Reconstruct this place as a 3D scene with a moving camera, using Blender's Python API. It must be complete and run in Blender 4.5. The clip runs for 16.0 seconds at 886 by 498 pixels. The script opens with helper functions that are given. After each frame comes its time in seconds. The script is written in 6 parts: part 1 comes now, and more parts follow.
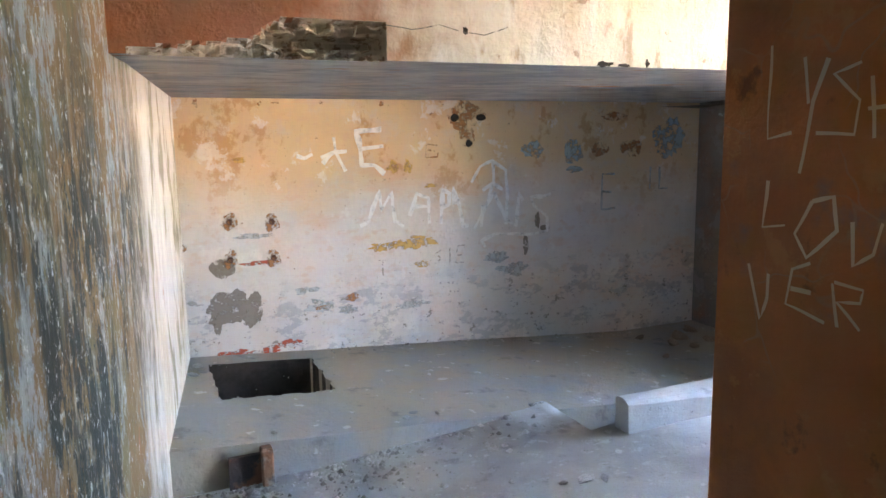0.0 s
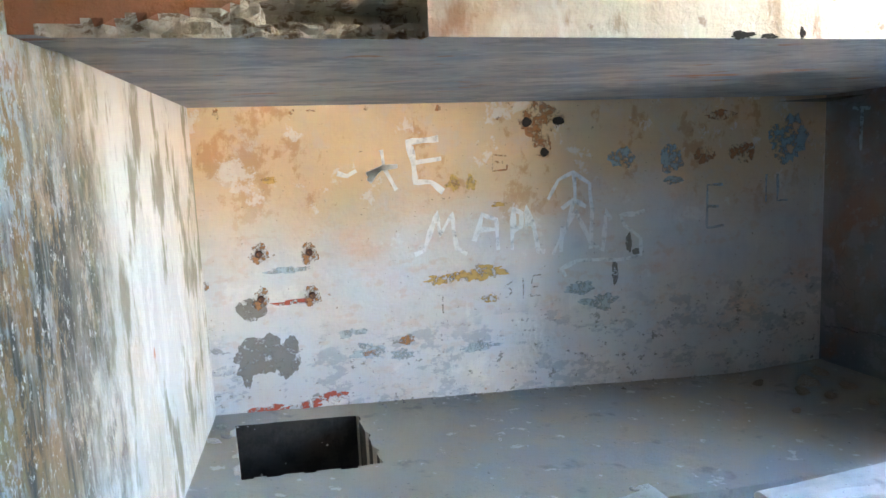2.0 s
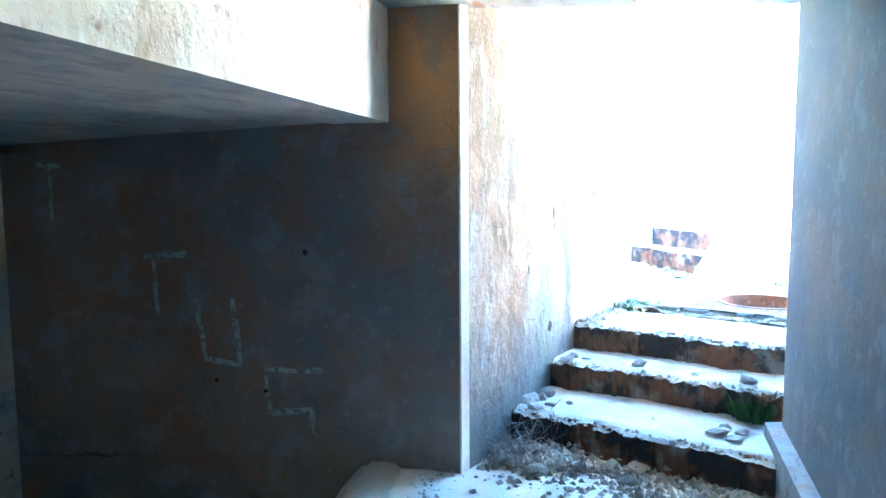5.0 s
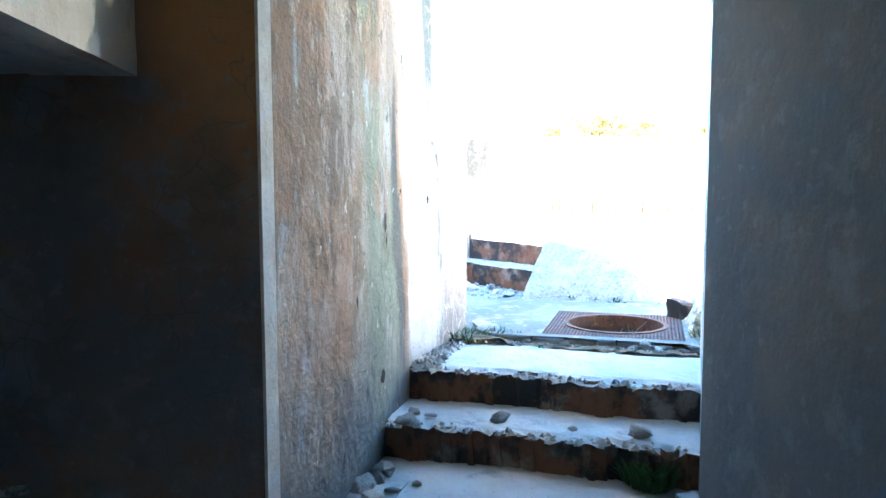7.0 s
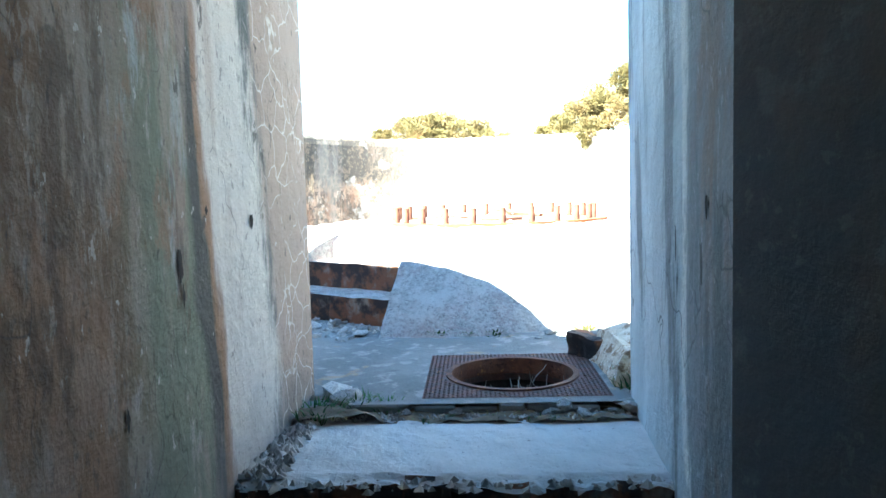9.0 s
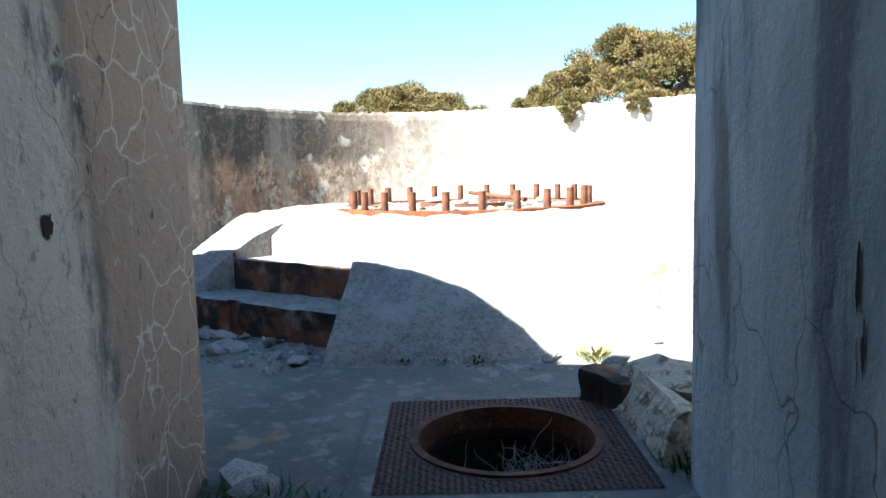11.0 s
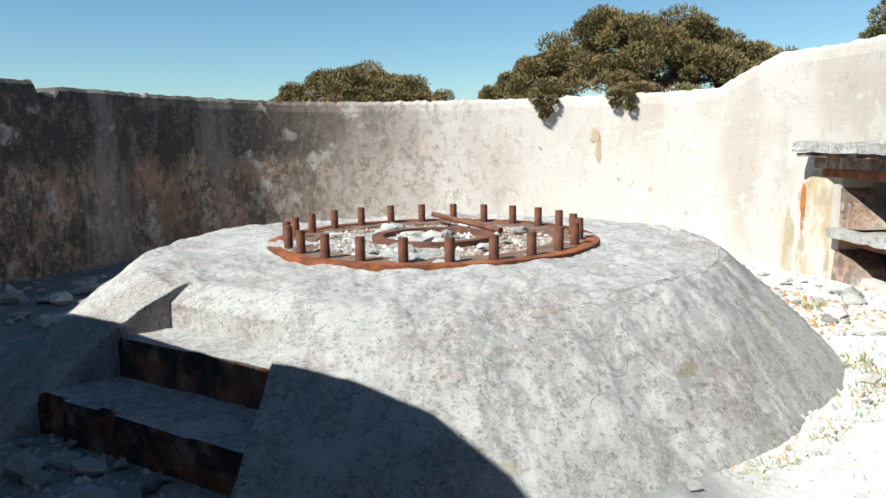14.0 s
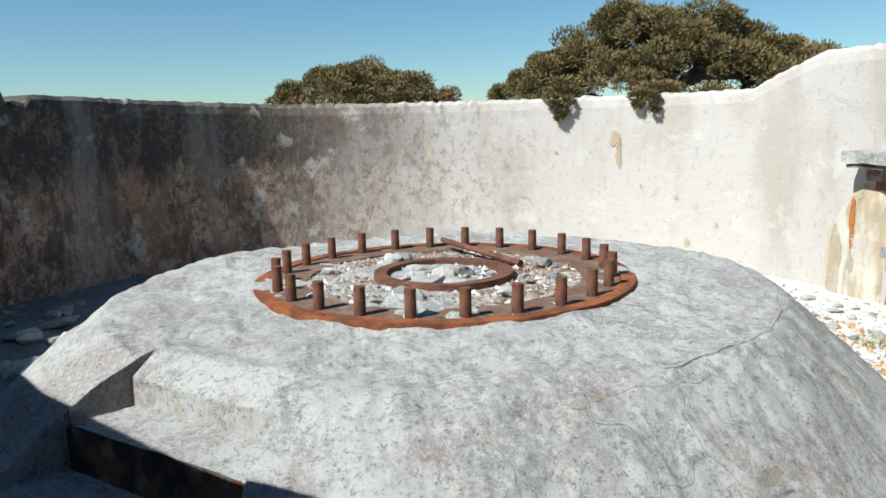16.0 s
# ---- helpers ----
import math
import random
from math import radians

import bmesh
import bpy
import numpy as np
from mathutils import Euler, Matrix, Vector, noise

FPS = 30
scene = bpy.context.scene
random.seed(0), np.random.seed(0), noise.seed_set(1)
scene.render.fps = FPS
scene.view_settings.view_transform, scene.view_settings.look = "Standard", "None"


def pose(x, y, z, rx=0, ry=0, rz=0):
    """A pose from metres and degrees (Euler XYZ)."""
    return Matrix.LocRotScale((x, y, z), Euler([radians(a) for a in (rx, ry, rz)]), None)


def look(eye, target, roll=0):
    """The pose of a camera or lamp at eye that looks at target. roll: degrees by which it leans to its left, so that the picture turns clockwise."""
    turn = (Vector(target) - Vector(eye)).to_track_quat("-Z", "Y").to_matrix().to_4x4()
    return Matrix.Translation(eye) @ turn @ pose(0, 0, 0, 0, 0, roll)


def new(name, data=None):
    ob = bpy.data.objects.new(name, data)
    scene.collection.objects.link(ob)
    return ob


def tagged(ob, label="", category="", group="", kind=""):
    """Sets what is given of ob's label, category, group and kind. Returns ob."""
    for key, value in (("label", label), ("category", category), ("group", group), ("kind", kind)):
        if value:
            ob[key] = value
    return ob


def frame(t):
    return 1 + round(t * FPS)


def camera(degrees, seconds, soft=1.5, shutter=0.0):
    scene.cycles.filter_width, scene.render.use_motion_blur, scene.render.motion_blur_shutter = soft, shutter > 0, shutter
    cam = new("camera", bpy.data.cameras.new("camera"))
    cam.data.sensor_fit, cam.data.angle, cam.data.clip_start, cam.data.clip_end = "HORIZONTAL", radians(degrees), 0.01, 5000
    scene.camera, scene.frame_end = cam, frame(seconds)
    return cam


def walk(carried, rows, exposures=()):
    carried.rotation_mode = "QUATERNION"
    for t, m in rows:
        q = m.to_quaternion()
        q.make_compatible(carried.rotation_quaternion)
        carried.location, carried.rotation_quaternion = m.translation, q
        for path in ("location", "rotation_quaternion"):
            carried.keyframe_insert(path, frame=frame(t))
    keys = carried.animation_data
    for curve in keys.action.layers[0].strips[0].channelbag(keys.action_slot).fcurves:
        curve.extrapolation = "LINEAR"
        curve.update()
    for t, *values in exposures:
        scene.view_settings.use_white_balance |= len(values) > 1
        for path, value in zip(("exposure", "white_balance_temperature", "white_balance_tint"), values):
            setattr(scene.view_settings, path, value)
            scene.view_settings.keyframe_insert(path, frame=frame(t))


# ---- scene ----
cam = camera(62.5, 16.0)
PATH = [
    (0, (-0.22, -0.002, 1.699), (0.562, 1.811, 1.38), -1.0),
    (0.5, (-0.156, 0.226, 1.678), (0.405, 2.118, 1.353), -0.5),
    (1, (-0.125, 0.49, 1.692), (0.427, 2.393, 1.414), -1.8),
    (1.5, (-0.027, 0.679, 1.683), (0.548, 2.571, 1.382), -3.1),
    (2, (0.167, 0.878, 1.689), (0.767, 2.764, 1.403), -2.7),
    (2.5, (0.299, 1.104, 1.697), (1.038, 2.938, 1.394), -1.1),
    (3, (0.41, 1.385, 1.727), (1.565, 2.993, 1.447), -0.6),
    (3.5, (0.605, 1.512, 1.698), (2.042, 2.875, 1.42), -0.8),
    (4, (0.806, 1.713, 1.696), (2.474, 2.793, 1.469), -0.6),
    (4.5, (1.008, 1.824, 1.718), (2.826, 2.624, 1.489), 0.5),
    (5, (1.24, 1.959, 1.731), (3.176, 2.419, 1.53), -0.4),
    (5.2, (1.319, 1.991, 1.725), (3.27, 2.384, 1.521), -0.7),
    (7.3, (2.629, 2.288, 1.66), (4.612, 2.108, 1.476), -0.4),
    (7.5, (2.768, 2.254, 1.669), (4.748, 2.051, 1.472), -0.7),
    (8, (3.077, 2.21, 1.685), (5.053, 1.963, 1.498), -0.5),
    (8.5, (3.4, 2.234, 1.682), (5.347, 1.807, 1.518), -0.1),
    (9, (3.663, 2.242, 1.679), (5.564, 1.642, 1.519), -1.6),
    (9.5, (3.973, 2.119, 1.678), (5.877, 1.53, 1.508), -2.4),
    (10, (4.23, 2.003, 1.682), (6.134, 1.417, 1.501), -1.4),
    (10.2, (4.342, 1.976, 1.677), (6.228, 1.34, 1.484), -1.4),
    (12.3, (5.235, 1.743, 1.732), (7.097, 1.051, 1.501), -1.7),
    (12.5, (5.322, 1.729, 1.797), (7.18, 1.028, 1.559), -1.8),
    (13, (5.46, 1.701, 1.895), (7.285, 0.928, 1.626), -1.6),
    (13.5, (5.657, 1.58, 1.941), (7.467, 0.772, 1.679), -1.1),
    (14, (5.783, 1.454, 2.056), (7.604, 0.686, 1.749), -0.9),
    (14.5, (5.961, 1.394, 2.098), (7.788, 0.643, 1.784), -1.1),
    (15, (6.175, 1.351, 2.154), (7.974, 0.546, 1.814), -0.4),
    (15.5, (6.294, 1.306, 2.216), (8.08, 0.497, 1.819), -0.6),
    (16, (6.397, 1.238, 2.257), (8.217, 0.484, 1.913), -1.4),
]
EXPOSURES = [(0.0, 9.0, 8100, 24), (1.0, 9.05, 7500, 18), (2.0, 9.05, 7000, 13), (3.0, 8.95, 6700, 8), (4.0, 8.9, 6150, 2), (5.2, 7.95, 5850, -3), (7.3, 5.95, 6400, 0), (8.0, 5.2, 6350, -1),
             (9.0, 4.4, 6250, -4), (10.2, 3.3, 6250, -2), (12.3, 1.72, 6700, 5), (13.0, 1.42, 6450, 4), (14.5, 0.95, 6150, 2), (16.0, 0.85, 6000, 1)]
walk(cam, [(t, look(eye, target, roll)) for t, eye, target, roll in PATH], EXPOSURES)

# ---- sky and sun ----
SUN_EL, SUN_AZ = 47.0, -13.0          # degrees; azimuth from +y towards +x
world = bpy.data.worlds.new("sky")
scene.world = world
world.use_nodes = True
wn = world.node_tree
sky = wn.nodes.new("ShaderNodeTexSky")
sky.sky_type, sky.sun_disc = "NISHITA", False
sky.sun_elevation, sky.sun_rotation = radians(SUN_EL), radians(SUN_AZ)
sky.air_density, sky.dust_density, sky.ozone_density = 1.0, 0.0, 1.8
tint = wn.nodes.new("ShaderNodeMix")
tint.data_type, tint.blend_type = "RGBA", "MULTIPLY"
tint.inputs[0].default_value, tint.inputs[7].default_value = 1.0, (0.81, 0.98, 1.07, 1.0)
wn.links.new(sky.outputs[0], tint.inputs[6])
wn.links.new(tint.outputs[2], wn.nodes["Background"].inputs[0])
wn.nodes["Background"].inputs[1].default_value = 0.05
sun = new("sun", bpy.data.lights.new("sun", "SUN"))
sun.data.energy, sun.data.angle, sun.data.color = 5.0, radians(0.5), (1.0, 0.95, 0.895)
toward = Vector((math.sin(radians(SUN_AZ)) * math.cos(radians(SUN_EL)), math.cos(radians(SUN_AZ)) * math.cos(radians(SUN_EL)), math.sin(radians(SUN_EL))))
sun.matrix_world = look(toward * 40, (0, 0, 0))


# ---- materials ----
def rgb(c):
    return (*c, 1.0)


class Surface:
    """Builds one procedural material step by step."""

    def __init__(self, name, base, rough=0.88, metal=0.0):
        self.m = bpy.data.materials.new(name)
        self.m.use_nodes = True
        self.t = self.m.node_tree
        self.b = self.t.nodes["Principled BSDF"]
        self.b.inputs["Roughness"].default_value, self.b.inputs["Metallic"].default_value = rough, metal
        self.b.inputs["Specular IOR Level"].default_value = 0.25
        co = self.t.nodes.new("ShaderNodeTexCoord")
        self.co = co.outputs["Object"]
        c = self.t.nodes.new("ShaderNodeRGB")
        c.outputs[0].default_value = rgb(base)
        self.col, self.h = c.outputs[0], None

    def noise(self, scale, detail=6.0, stretch=(1, 1, 1), rough=0.6, shift=(0, 0, 0), warp=0.0):
        mp = self.t.nodes.new("ShaderNodeMapping")
        mp.inputs["Scale"].default_value, mp.inputs["Location"].default_value = stretch, shift
        self.t.links.new(self.co, mp.inputs[0])
        n = self.t.nodes.new("ShaderNodeTexNoise")
        n.inputs["Scale"].default_value, n.inputs["Detail"].default_value, n.inputs["Roughness"].default_value = scale, detail, rough
        n.inputs["Distortion"].default_value = warp
        self.t.links.new(mp.outputs[0], n.inputs[0])
        return n.outputs[0]

    def band(self, value, lo, hi):
        r = self.t.nodes.new("ShaderNodeMapRange")
        r.interpolation_type = "SMOOTHSTEP"
        r.inputs[1].default_value, r.inputs[2].default_value = lo, hi
        self.t.links.new(value, r.inputs[0])
        return r.outputs[0]

    def math(self, op, a, b):
        m = self.t.nodes.new("ShaderNodeMath")
        m.operation = op
        for k, v in ((0, a), (1, b)):
            if isinstance(v, (int, float)):
                m.inputs[k].default_value = v
            else:
                self.t.links.new(v, m.inputs[k])
        return m.outputs[0]

    def axis(self, k):
        sep = self.t.nodes.new("ShaderNodeSeparateXYZ")
        self.t.links.new(self.co, sep.inputs[0])
        return sep.outputs[k]

    def mix(self, fac, color, how="MIX"):
        m = self.t.nodes.new("ShaderNodeMix")
        m.data_type, m.blend_type = "RGBA", how
        self.t.links.new(fac, m.inputs[0])
        self.t.links.new(self.col, m.inputs[6])
        m.inputs[7].default_value = rgb(color)
        self.col = m.outputs[2]
        return self

    def patch(self, color, scale, lo, hi, stretch=(1, 1, 1), shift=(0, 0, 0), detail=6.0, amount=1.0, rough=0.62, warp=0.0):
        f = self.band(self.noise(scale, detail, stretch, rough, shift, warp), lo, hi)
        return self.mix(self.math("MULTIPLY", f, amount) if amount < 1 else f, color)

    def cracks(self, color, scale, width, stretch=(1, 1, 1), amount=1.0, where=None):
        warp = self.t.nodes.new("ShaderNodeTexNoise")
        warp.inputs["Scale"].default_value = scale * 1.5
        self.t.links.new(self.co, warp.inputs[0])
        add = self.t.nodes.new("ShaderNodeVectorMath")
        add.operation = "MULTIPLY_ADD"
        add.inputs[1].default_value = (0.6 / scale,) * 3
        self.t.links.new(warp.outputs["Color"], add.inputs[0])
        mp = self.t.nodes.new("ShaderNodeMapping")
        mp.inputs["Scale"].default_value = stretch
        self.t.links.new(self.co, mp.inputs[0])
        self.t.links.new(mp.outputs[0], add.inputs[2])
        v = self.t.nodes.new("ShaderNodeTexVoronoi")
        v.feature = "DISTANCE_TO_EDGE"
        v.inputs["Scale"].default_value = scale
        self.t.links.new(add.outputs[0], v.inputs[0])
        f = self.math("SUBTRACT", 1.0, self.band(v.outputs[0], 0.0, width))
        gate = self.band(self.noise(scale * 0.5, 4, shift=(3, 1, 2)), 0.46, 0.6) if where is None else where
        f = self.math("MULTIPLY", f, gate)
        return self.mix(self.math("MULTIPLY", f, amount), color)

    def random_shade(self, dark, light):
        info = self.t.nodes.new("ShaderNodeObjectInfo")
        r = self.t.nodes.new("ShaderNodeMapRange")
        r.inputs[3].default_value, r.inputs[4].default_value = dark, light
        self.t.links.new(info.outputs["Random"], r.inputs[0])
        m = self.t.nodes.new("ShaderNodeMix")
        m.data_type, m.blend_type = "RGBA", "MULTIPLY"
        m.inputs[0].default_value = 1.0
        self.t.links.new(self.col, m.inputs[6])
        self.t.links.new(r.outputs[0], m.inputs[7])
        self.col = m.outputs[2]
        return self

    def island_shade(self, dark, light):
        info = self.t.nodes.new("ShaderNodeNewGeometry")
        r = self.t.nodes.new("ShaderNodeMapRange")
        r.inputs[3].default_value, r.inputs[4].default_value = dark, light
        self.t.links.new(info.outputs["Random Per Island"], r.inputs[0])
        m = self.t.nodes.new("ShaderNodeMix")
        m.data_type, m.blend_type = "RGBA", "MULTIPLY"
        m.inputs[0].default_value = 1.0
        self.t.links.new(self.col, m.inputs[6])
        self.t.links.new(r.outputs[0], m.inputs[7])
        self.col = m.outputs[2]
        return self

    def relief(self, scale, depth, detail=8.0, stretch=(1, 1, 1), rough=0.65):
        bump = self.t.nodes.new("ShaderNodeBump")
        bump.inputs["Strength"].default_value, bump.inputs["Distance"].default_value = 1.0, depth
        self.t.links.new(self.noise(scale, detail, stretch, rough), bump.inputs["Height"])
        if self.h is not None:
            self.t.links.new(self.h, bump.inputs["Normal"])
        self.h = bump.outputs[0]
        return self

    def done(self):
        self.t.links.new(self.col, self.b.inputs["Base Color"])
        if self.h is not None:
            self.t.links.new(self.h, self.b.inputs["Normal"])
        return self.m


def plaster_back():
    s = Surface("cream plaster", (0.62, 0.585, 0.55))
    z = s.axis(2)
    top = s.band(s.math("ADD", z, s.math("MULTIPLY", s.noise(1.3, 5), 0.9)), 1.35, 2.0)
    s.mix(top, (0.64, 0.45, 0.27))
    s.patch((0.66, 0.38, 0.24), 1.4, 0.58, 0.72, stretch=(1, 1, 2.2), amount=0.5)
    s.patch((0.52, 0.46, 0.42), 2.2, 0.55, 0.75, shift=(4, 2, 7), amount=0.5)
    low = s.band(s.math("ADD", z, s.math("MULTIPLY", s.noise(3.0, 6), 0.5)), 0.95, 0.45)
    s.patch((0.50, 0.47, 0.45), 4.0, 0.54, 0.66, shift=(1, 9, 3), amount=0.35)
    s.patch((0.60, 0.40, 0.28), 9.0, 0.56, 0.64, stretch=(1, 1, 1.6), shift=(6, 1, 3), amount=0.35, detail=9)
    s.mix(s.math("MULTIPLY", low, 0.35), (0.50, 0.52, 0.53))
    s.patch((0.34, 0.16, 0.07), 7.0, 0.68, 0.74, shift=(2, 2, 2), amount=0.7)
    peel = s.band(s.math("ADD", z, s.math("MULTIPLY", s.noise(1.7, 5, shift=(9, 1, 1)), 0.8)), 1.15, 0.85)
    s.mix(s.math("MULTIPLY", s.math("MULTIPLY", peel, s.band(s.noise(5.0, 9, (1, 1, 1.7), 0.72, (3, 7, 2)), 0.53, 0.57)), 0.7), (0.36, 0.375, 0.385))
    s.mix(s.math("MULTIPLY", s.math("MULTIPLY", peel, s.band(s.noise(11.0, 8, (1, 1, 1.3), 0.7, (1, 4, 2)), 0.60, 0.63)), 0.8), (0.20, 0.19, 0.18))
    s.mix(s.math("MULTIPLY", s.math("MULTIPLY", top, s.band(s.noise(3.4, 9, (1, 1, 0.8), 0.72, (5, 2, 8)), 0.54, 0.60)), 0.6), (0.46, 0.22, 0.09))
    s.patch((0.70, 0.67, 0.62), 3.0, 0.58, 0.63, shift=(2, 5, 8), amount=0.6, detail=9, rough=0.7)
    s.patch((0.22, 0.15, 0.10), 34.0, 0.66, 0.70, shift=(6, 5, 8), amount=0.7)
    return s.relief(2.5, 0.02).relief(30, 0.004).done()


def plaster_left():
    s = Surface("stained lime plaster", (0.60, 0.565, 0.51))
    y, z = s.axis(1), s.axis(2)
    s.patch((0.58, 0.47, 0.33), 1.3, 0.46, 0.62, stretch=(1, 1, 0.7), amount=0.6)
    near = s.band(s.math("ADD", y, s.math("MULTIPLY", s.noise(1.6, 8, (1, 1, 0.5), 0.7), 2.2)), 4.7, 3.9)
    s.mix(s.math("MULTIPLY", near, s.band(s.noise(3.0, 9, (1, 1, 0.5), 0.72, (2, 4, 1)), 0.30, 0.42)), (0.25, 0.155, 0.075))
    s.patch((0.20, 0.17, 0.09), 3.8, 0.52, 0.60, stretch=(1, 1, 0.4), shift=(9, 9, 0), amount=0.75, detail=9)
    grey = s.band(s.noise(9.0, 12, (1, 1, 0.55), 0.82, (3, 3, 8)), 0.49, 0.54)
    field = s.band(s.noise(2.0, 5, (1, 1, 0.5), 0.6, (8, 2, 5)), 0.40, 0.54)
    s.mix(s.math("MULTIPLY", s.math("MULTIPLY", grey, field), s.math("MULTIPLY", near, 0.85)), (0.36, 0.39, 0.40))
    low = s.band(s.math("ADD", z, s.math("MULTIPLY", s.noise(2.6, 6, (1, 1, 0.3)), 1.6)), 2.95, 2.2)
    dark = s.band(s.noise(8.0, 12, (1, 1, 0.45), 0.82, (7, 1, 2)), 0.44, 0.50)
    streak = s.band(s.noise(2.6, 6, (1, 1, 0.16), 0.6, (3, 1, 2)), 0.43, 0.50)
    s.mix(s.math("MULTIPLY", s.math("MULTIPLY", dark, streak), s.math("MULTIPLY", low, s.math("MAXIMUM", near, 0.18))), (0.05, 0.055, 0.05))
    fleck = s.band(s.noise(34, 8, (1, 1, 0.7), 0.8, (1, 3, 8)), 0.57, 0.62)
    s.mix(s.math("MULTIPLY", fleck, s.math("MULTIPLY", near, 0.95)), (0.62, 0.61, 0.58))
    pit = s.band(s.noise(48, 8, (1, 1, 0.6), 0.8, (4, 3, 8)), 0.57, 0.61)
    s.mix(s.math("MULTIPLY", pit, s.math("MULTIPLY", s.math("MAXIMUM", near, 0.2), 0.6)), (0.09, 0.08, 0.07))
    scratch = s.band(s.noise(24, 5, (1, 1, 0.06), 0.7, (5, 3, 2)), 0.60, 0.64)
    s.mix(s.math("MULTIPLY", scratch, 0.25), (0.55, 0.53, 0.49))
    s.mix(s.math("MULTIPLY", s.band(s.noise(16, 6, (1, 1, 0.08), 0.7, (1, 3, 2)), 0.62, 0.68), 0.4), (0.20, 0.16, 0.11))
    s.patch((0.42, 0.13, 0.05), 3.5, 0.66, 0.70, stretch=(1, 1, 0.5), shift=(1, 7, 3), amount=0.7)
    return s.relief(6, 0.02, stretch=(1, 1, 0.4)).relief(45, 0.01, stretch=(1, 1, 0.5)).done()


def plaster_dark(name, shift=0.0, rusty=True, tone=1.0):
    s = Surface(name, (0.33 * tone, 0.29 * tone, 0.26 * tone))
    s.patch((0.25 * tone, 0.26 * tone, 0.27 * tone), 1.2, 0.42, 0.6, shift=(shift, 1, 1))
    y, z = s.axis(1), s.axis(2)
    if rusty:
        # Orange-brown high on the pillar: warm light put into the plaster colour
        up = s.band(s.math("ADD", z, s.math("MULTIPLY", s.noise(2, 5), 0.7)), 1.75, 2.25)
        side = s.band(s.math("ADD", y, s.math("MULTIPLY", s.noise(2.4, 5, shift=(4, 4, 4)), 0.4)), 3.4, 3.15)
        s.mix(s.math("MULTIPLY", up, side), (0.44, 0.22, 0.10))
        s.patch((0.27, 0.15, 0.10), 1.7, 0.5, 0.64, shift=(8, 3, 2), amount=0.7)
    s.patch((0.38 * tone, 0.39 * tone, 0.39 * tone), 4.5, 0.54, 0.62, shift=(shift, 6, 2), amount=0.6)
    s.patch((0.42 * tone, 0.42 * tone, 0.41 * tone), 16, 0.6, 0.66, shift=(shift, 2, 2), amount=0.5)
    s.patch((0.16, 0.13, 0.11), 2.2, 0.58, 0.7, shift=(2, shift, 5), amount=0.6)
    s.cracks((0.12, 0.12, 0.12), 7, 0.03, amount=0.5)
    return s.relief(5, 0.015).relief(35, 0.002).done()


def plaster_rusty():
    s = Surface("rust-brown plaster", (0.62, 0.235, 0.09))
    s.patch((0.46, 0.18, 0.085), 1.8, 0.44, 0.6)
    s.patch((0.66, 0.33, 0.14), 6.0, 0.58, 0.64, shift=(2, 2, 1), amount=0.5, detail=9, rough=0.72)
    s.patch((0.52, 0.22, 0.07), 2.6, 0.54, 0.66, shift=(4, 2, 1), amount=0.7)
    s.patch((0.22, 0.22, 0.22), 2.2, 0.56, 0.66, shift=(1, 2, 9), amount=0.7)
    s.patch((0.12, 0.07, 0.05), 7, 0.6, 0.7, shift=(1, 8, 9), amount=0.7)
    s.cracks((0.48, 0.34, 0.22), 5, 0.02, amount=0.5)
    return s.relief(5, 0.012).relief(40, 0.005).done()


def plaster_south():
    s = Surface("grey streaked passage plaster", (0.58, 0.63, 0.64))
    x, z = s.axis(0), s.axis(2)
    s.patch((0.43, 0.49, 0.51), 1.6, 0.44, 0.58, stretch=(1, 1, 0.35))
    s.patch((0.48, 0.51, 0.52), 4.0, 0.54, 0.62, stretch=(1, 1, 0.2), shift=(3, 5, 1), amount=0.6, detail=9)
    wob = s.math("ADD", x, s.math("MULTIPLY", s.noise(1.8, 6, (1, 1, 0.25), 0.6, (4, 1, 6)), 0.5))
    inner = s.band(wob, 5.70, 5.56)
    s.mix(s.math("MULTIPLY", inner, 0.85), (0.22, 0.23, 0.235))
    s.patch((0.14, 0.15, 0.15), 3.0, 0.54, 0.62, stretch=(1, 1, 0.2), shift=(6, 1, 3), amount=0.75, detail=9)
    s.patch((0.25, 0.17, 0.13), 2.6, 0.58, 0.68, stretch=(1, 1, 0.3), shift=(1, 1, 7), amount=0.6)
    s.patch((0.16, 0.20, 0.21), 7.0, 0.55, 0.61, stretch=(1, 1, 0.12), shift=(2, 4, 7), amount=0.55, detail=9)
    seam = s.math("MULTIPLY", s.band(wob, 5.60, 5.63), s.band(wob, 5.70, 5.66))
    s.mix(s.math("MULTIPLY", seam, s.band(s.noise(5, 8, (1, 1, 0.4), 0.75, (2, 2, 2)), 0.40, 0.50)), (0.66, 0.67, 0.65))
    s.patch((0.05, 0.05, 0.05), 9.0, 0.67, 0.70, stretch=(1, 1, 0.25), shift=(5, 1, 5), amount=0.8)
    s.patch((0.52, 0.54, 0.54), 40.0, 0.60, 0.66, stretch=(1, 1, 0.5), shift=(5, 1, 5), amount=0.35)
    s.cracks((0.10, 0.11, 0.11), 4.0, 0.014, stretch=(1, 1, 0.5), amount=0.8)
    return s.relief(4, 0.025).relief(22, 0.004).relief(70, 0.002).done()


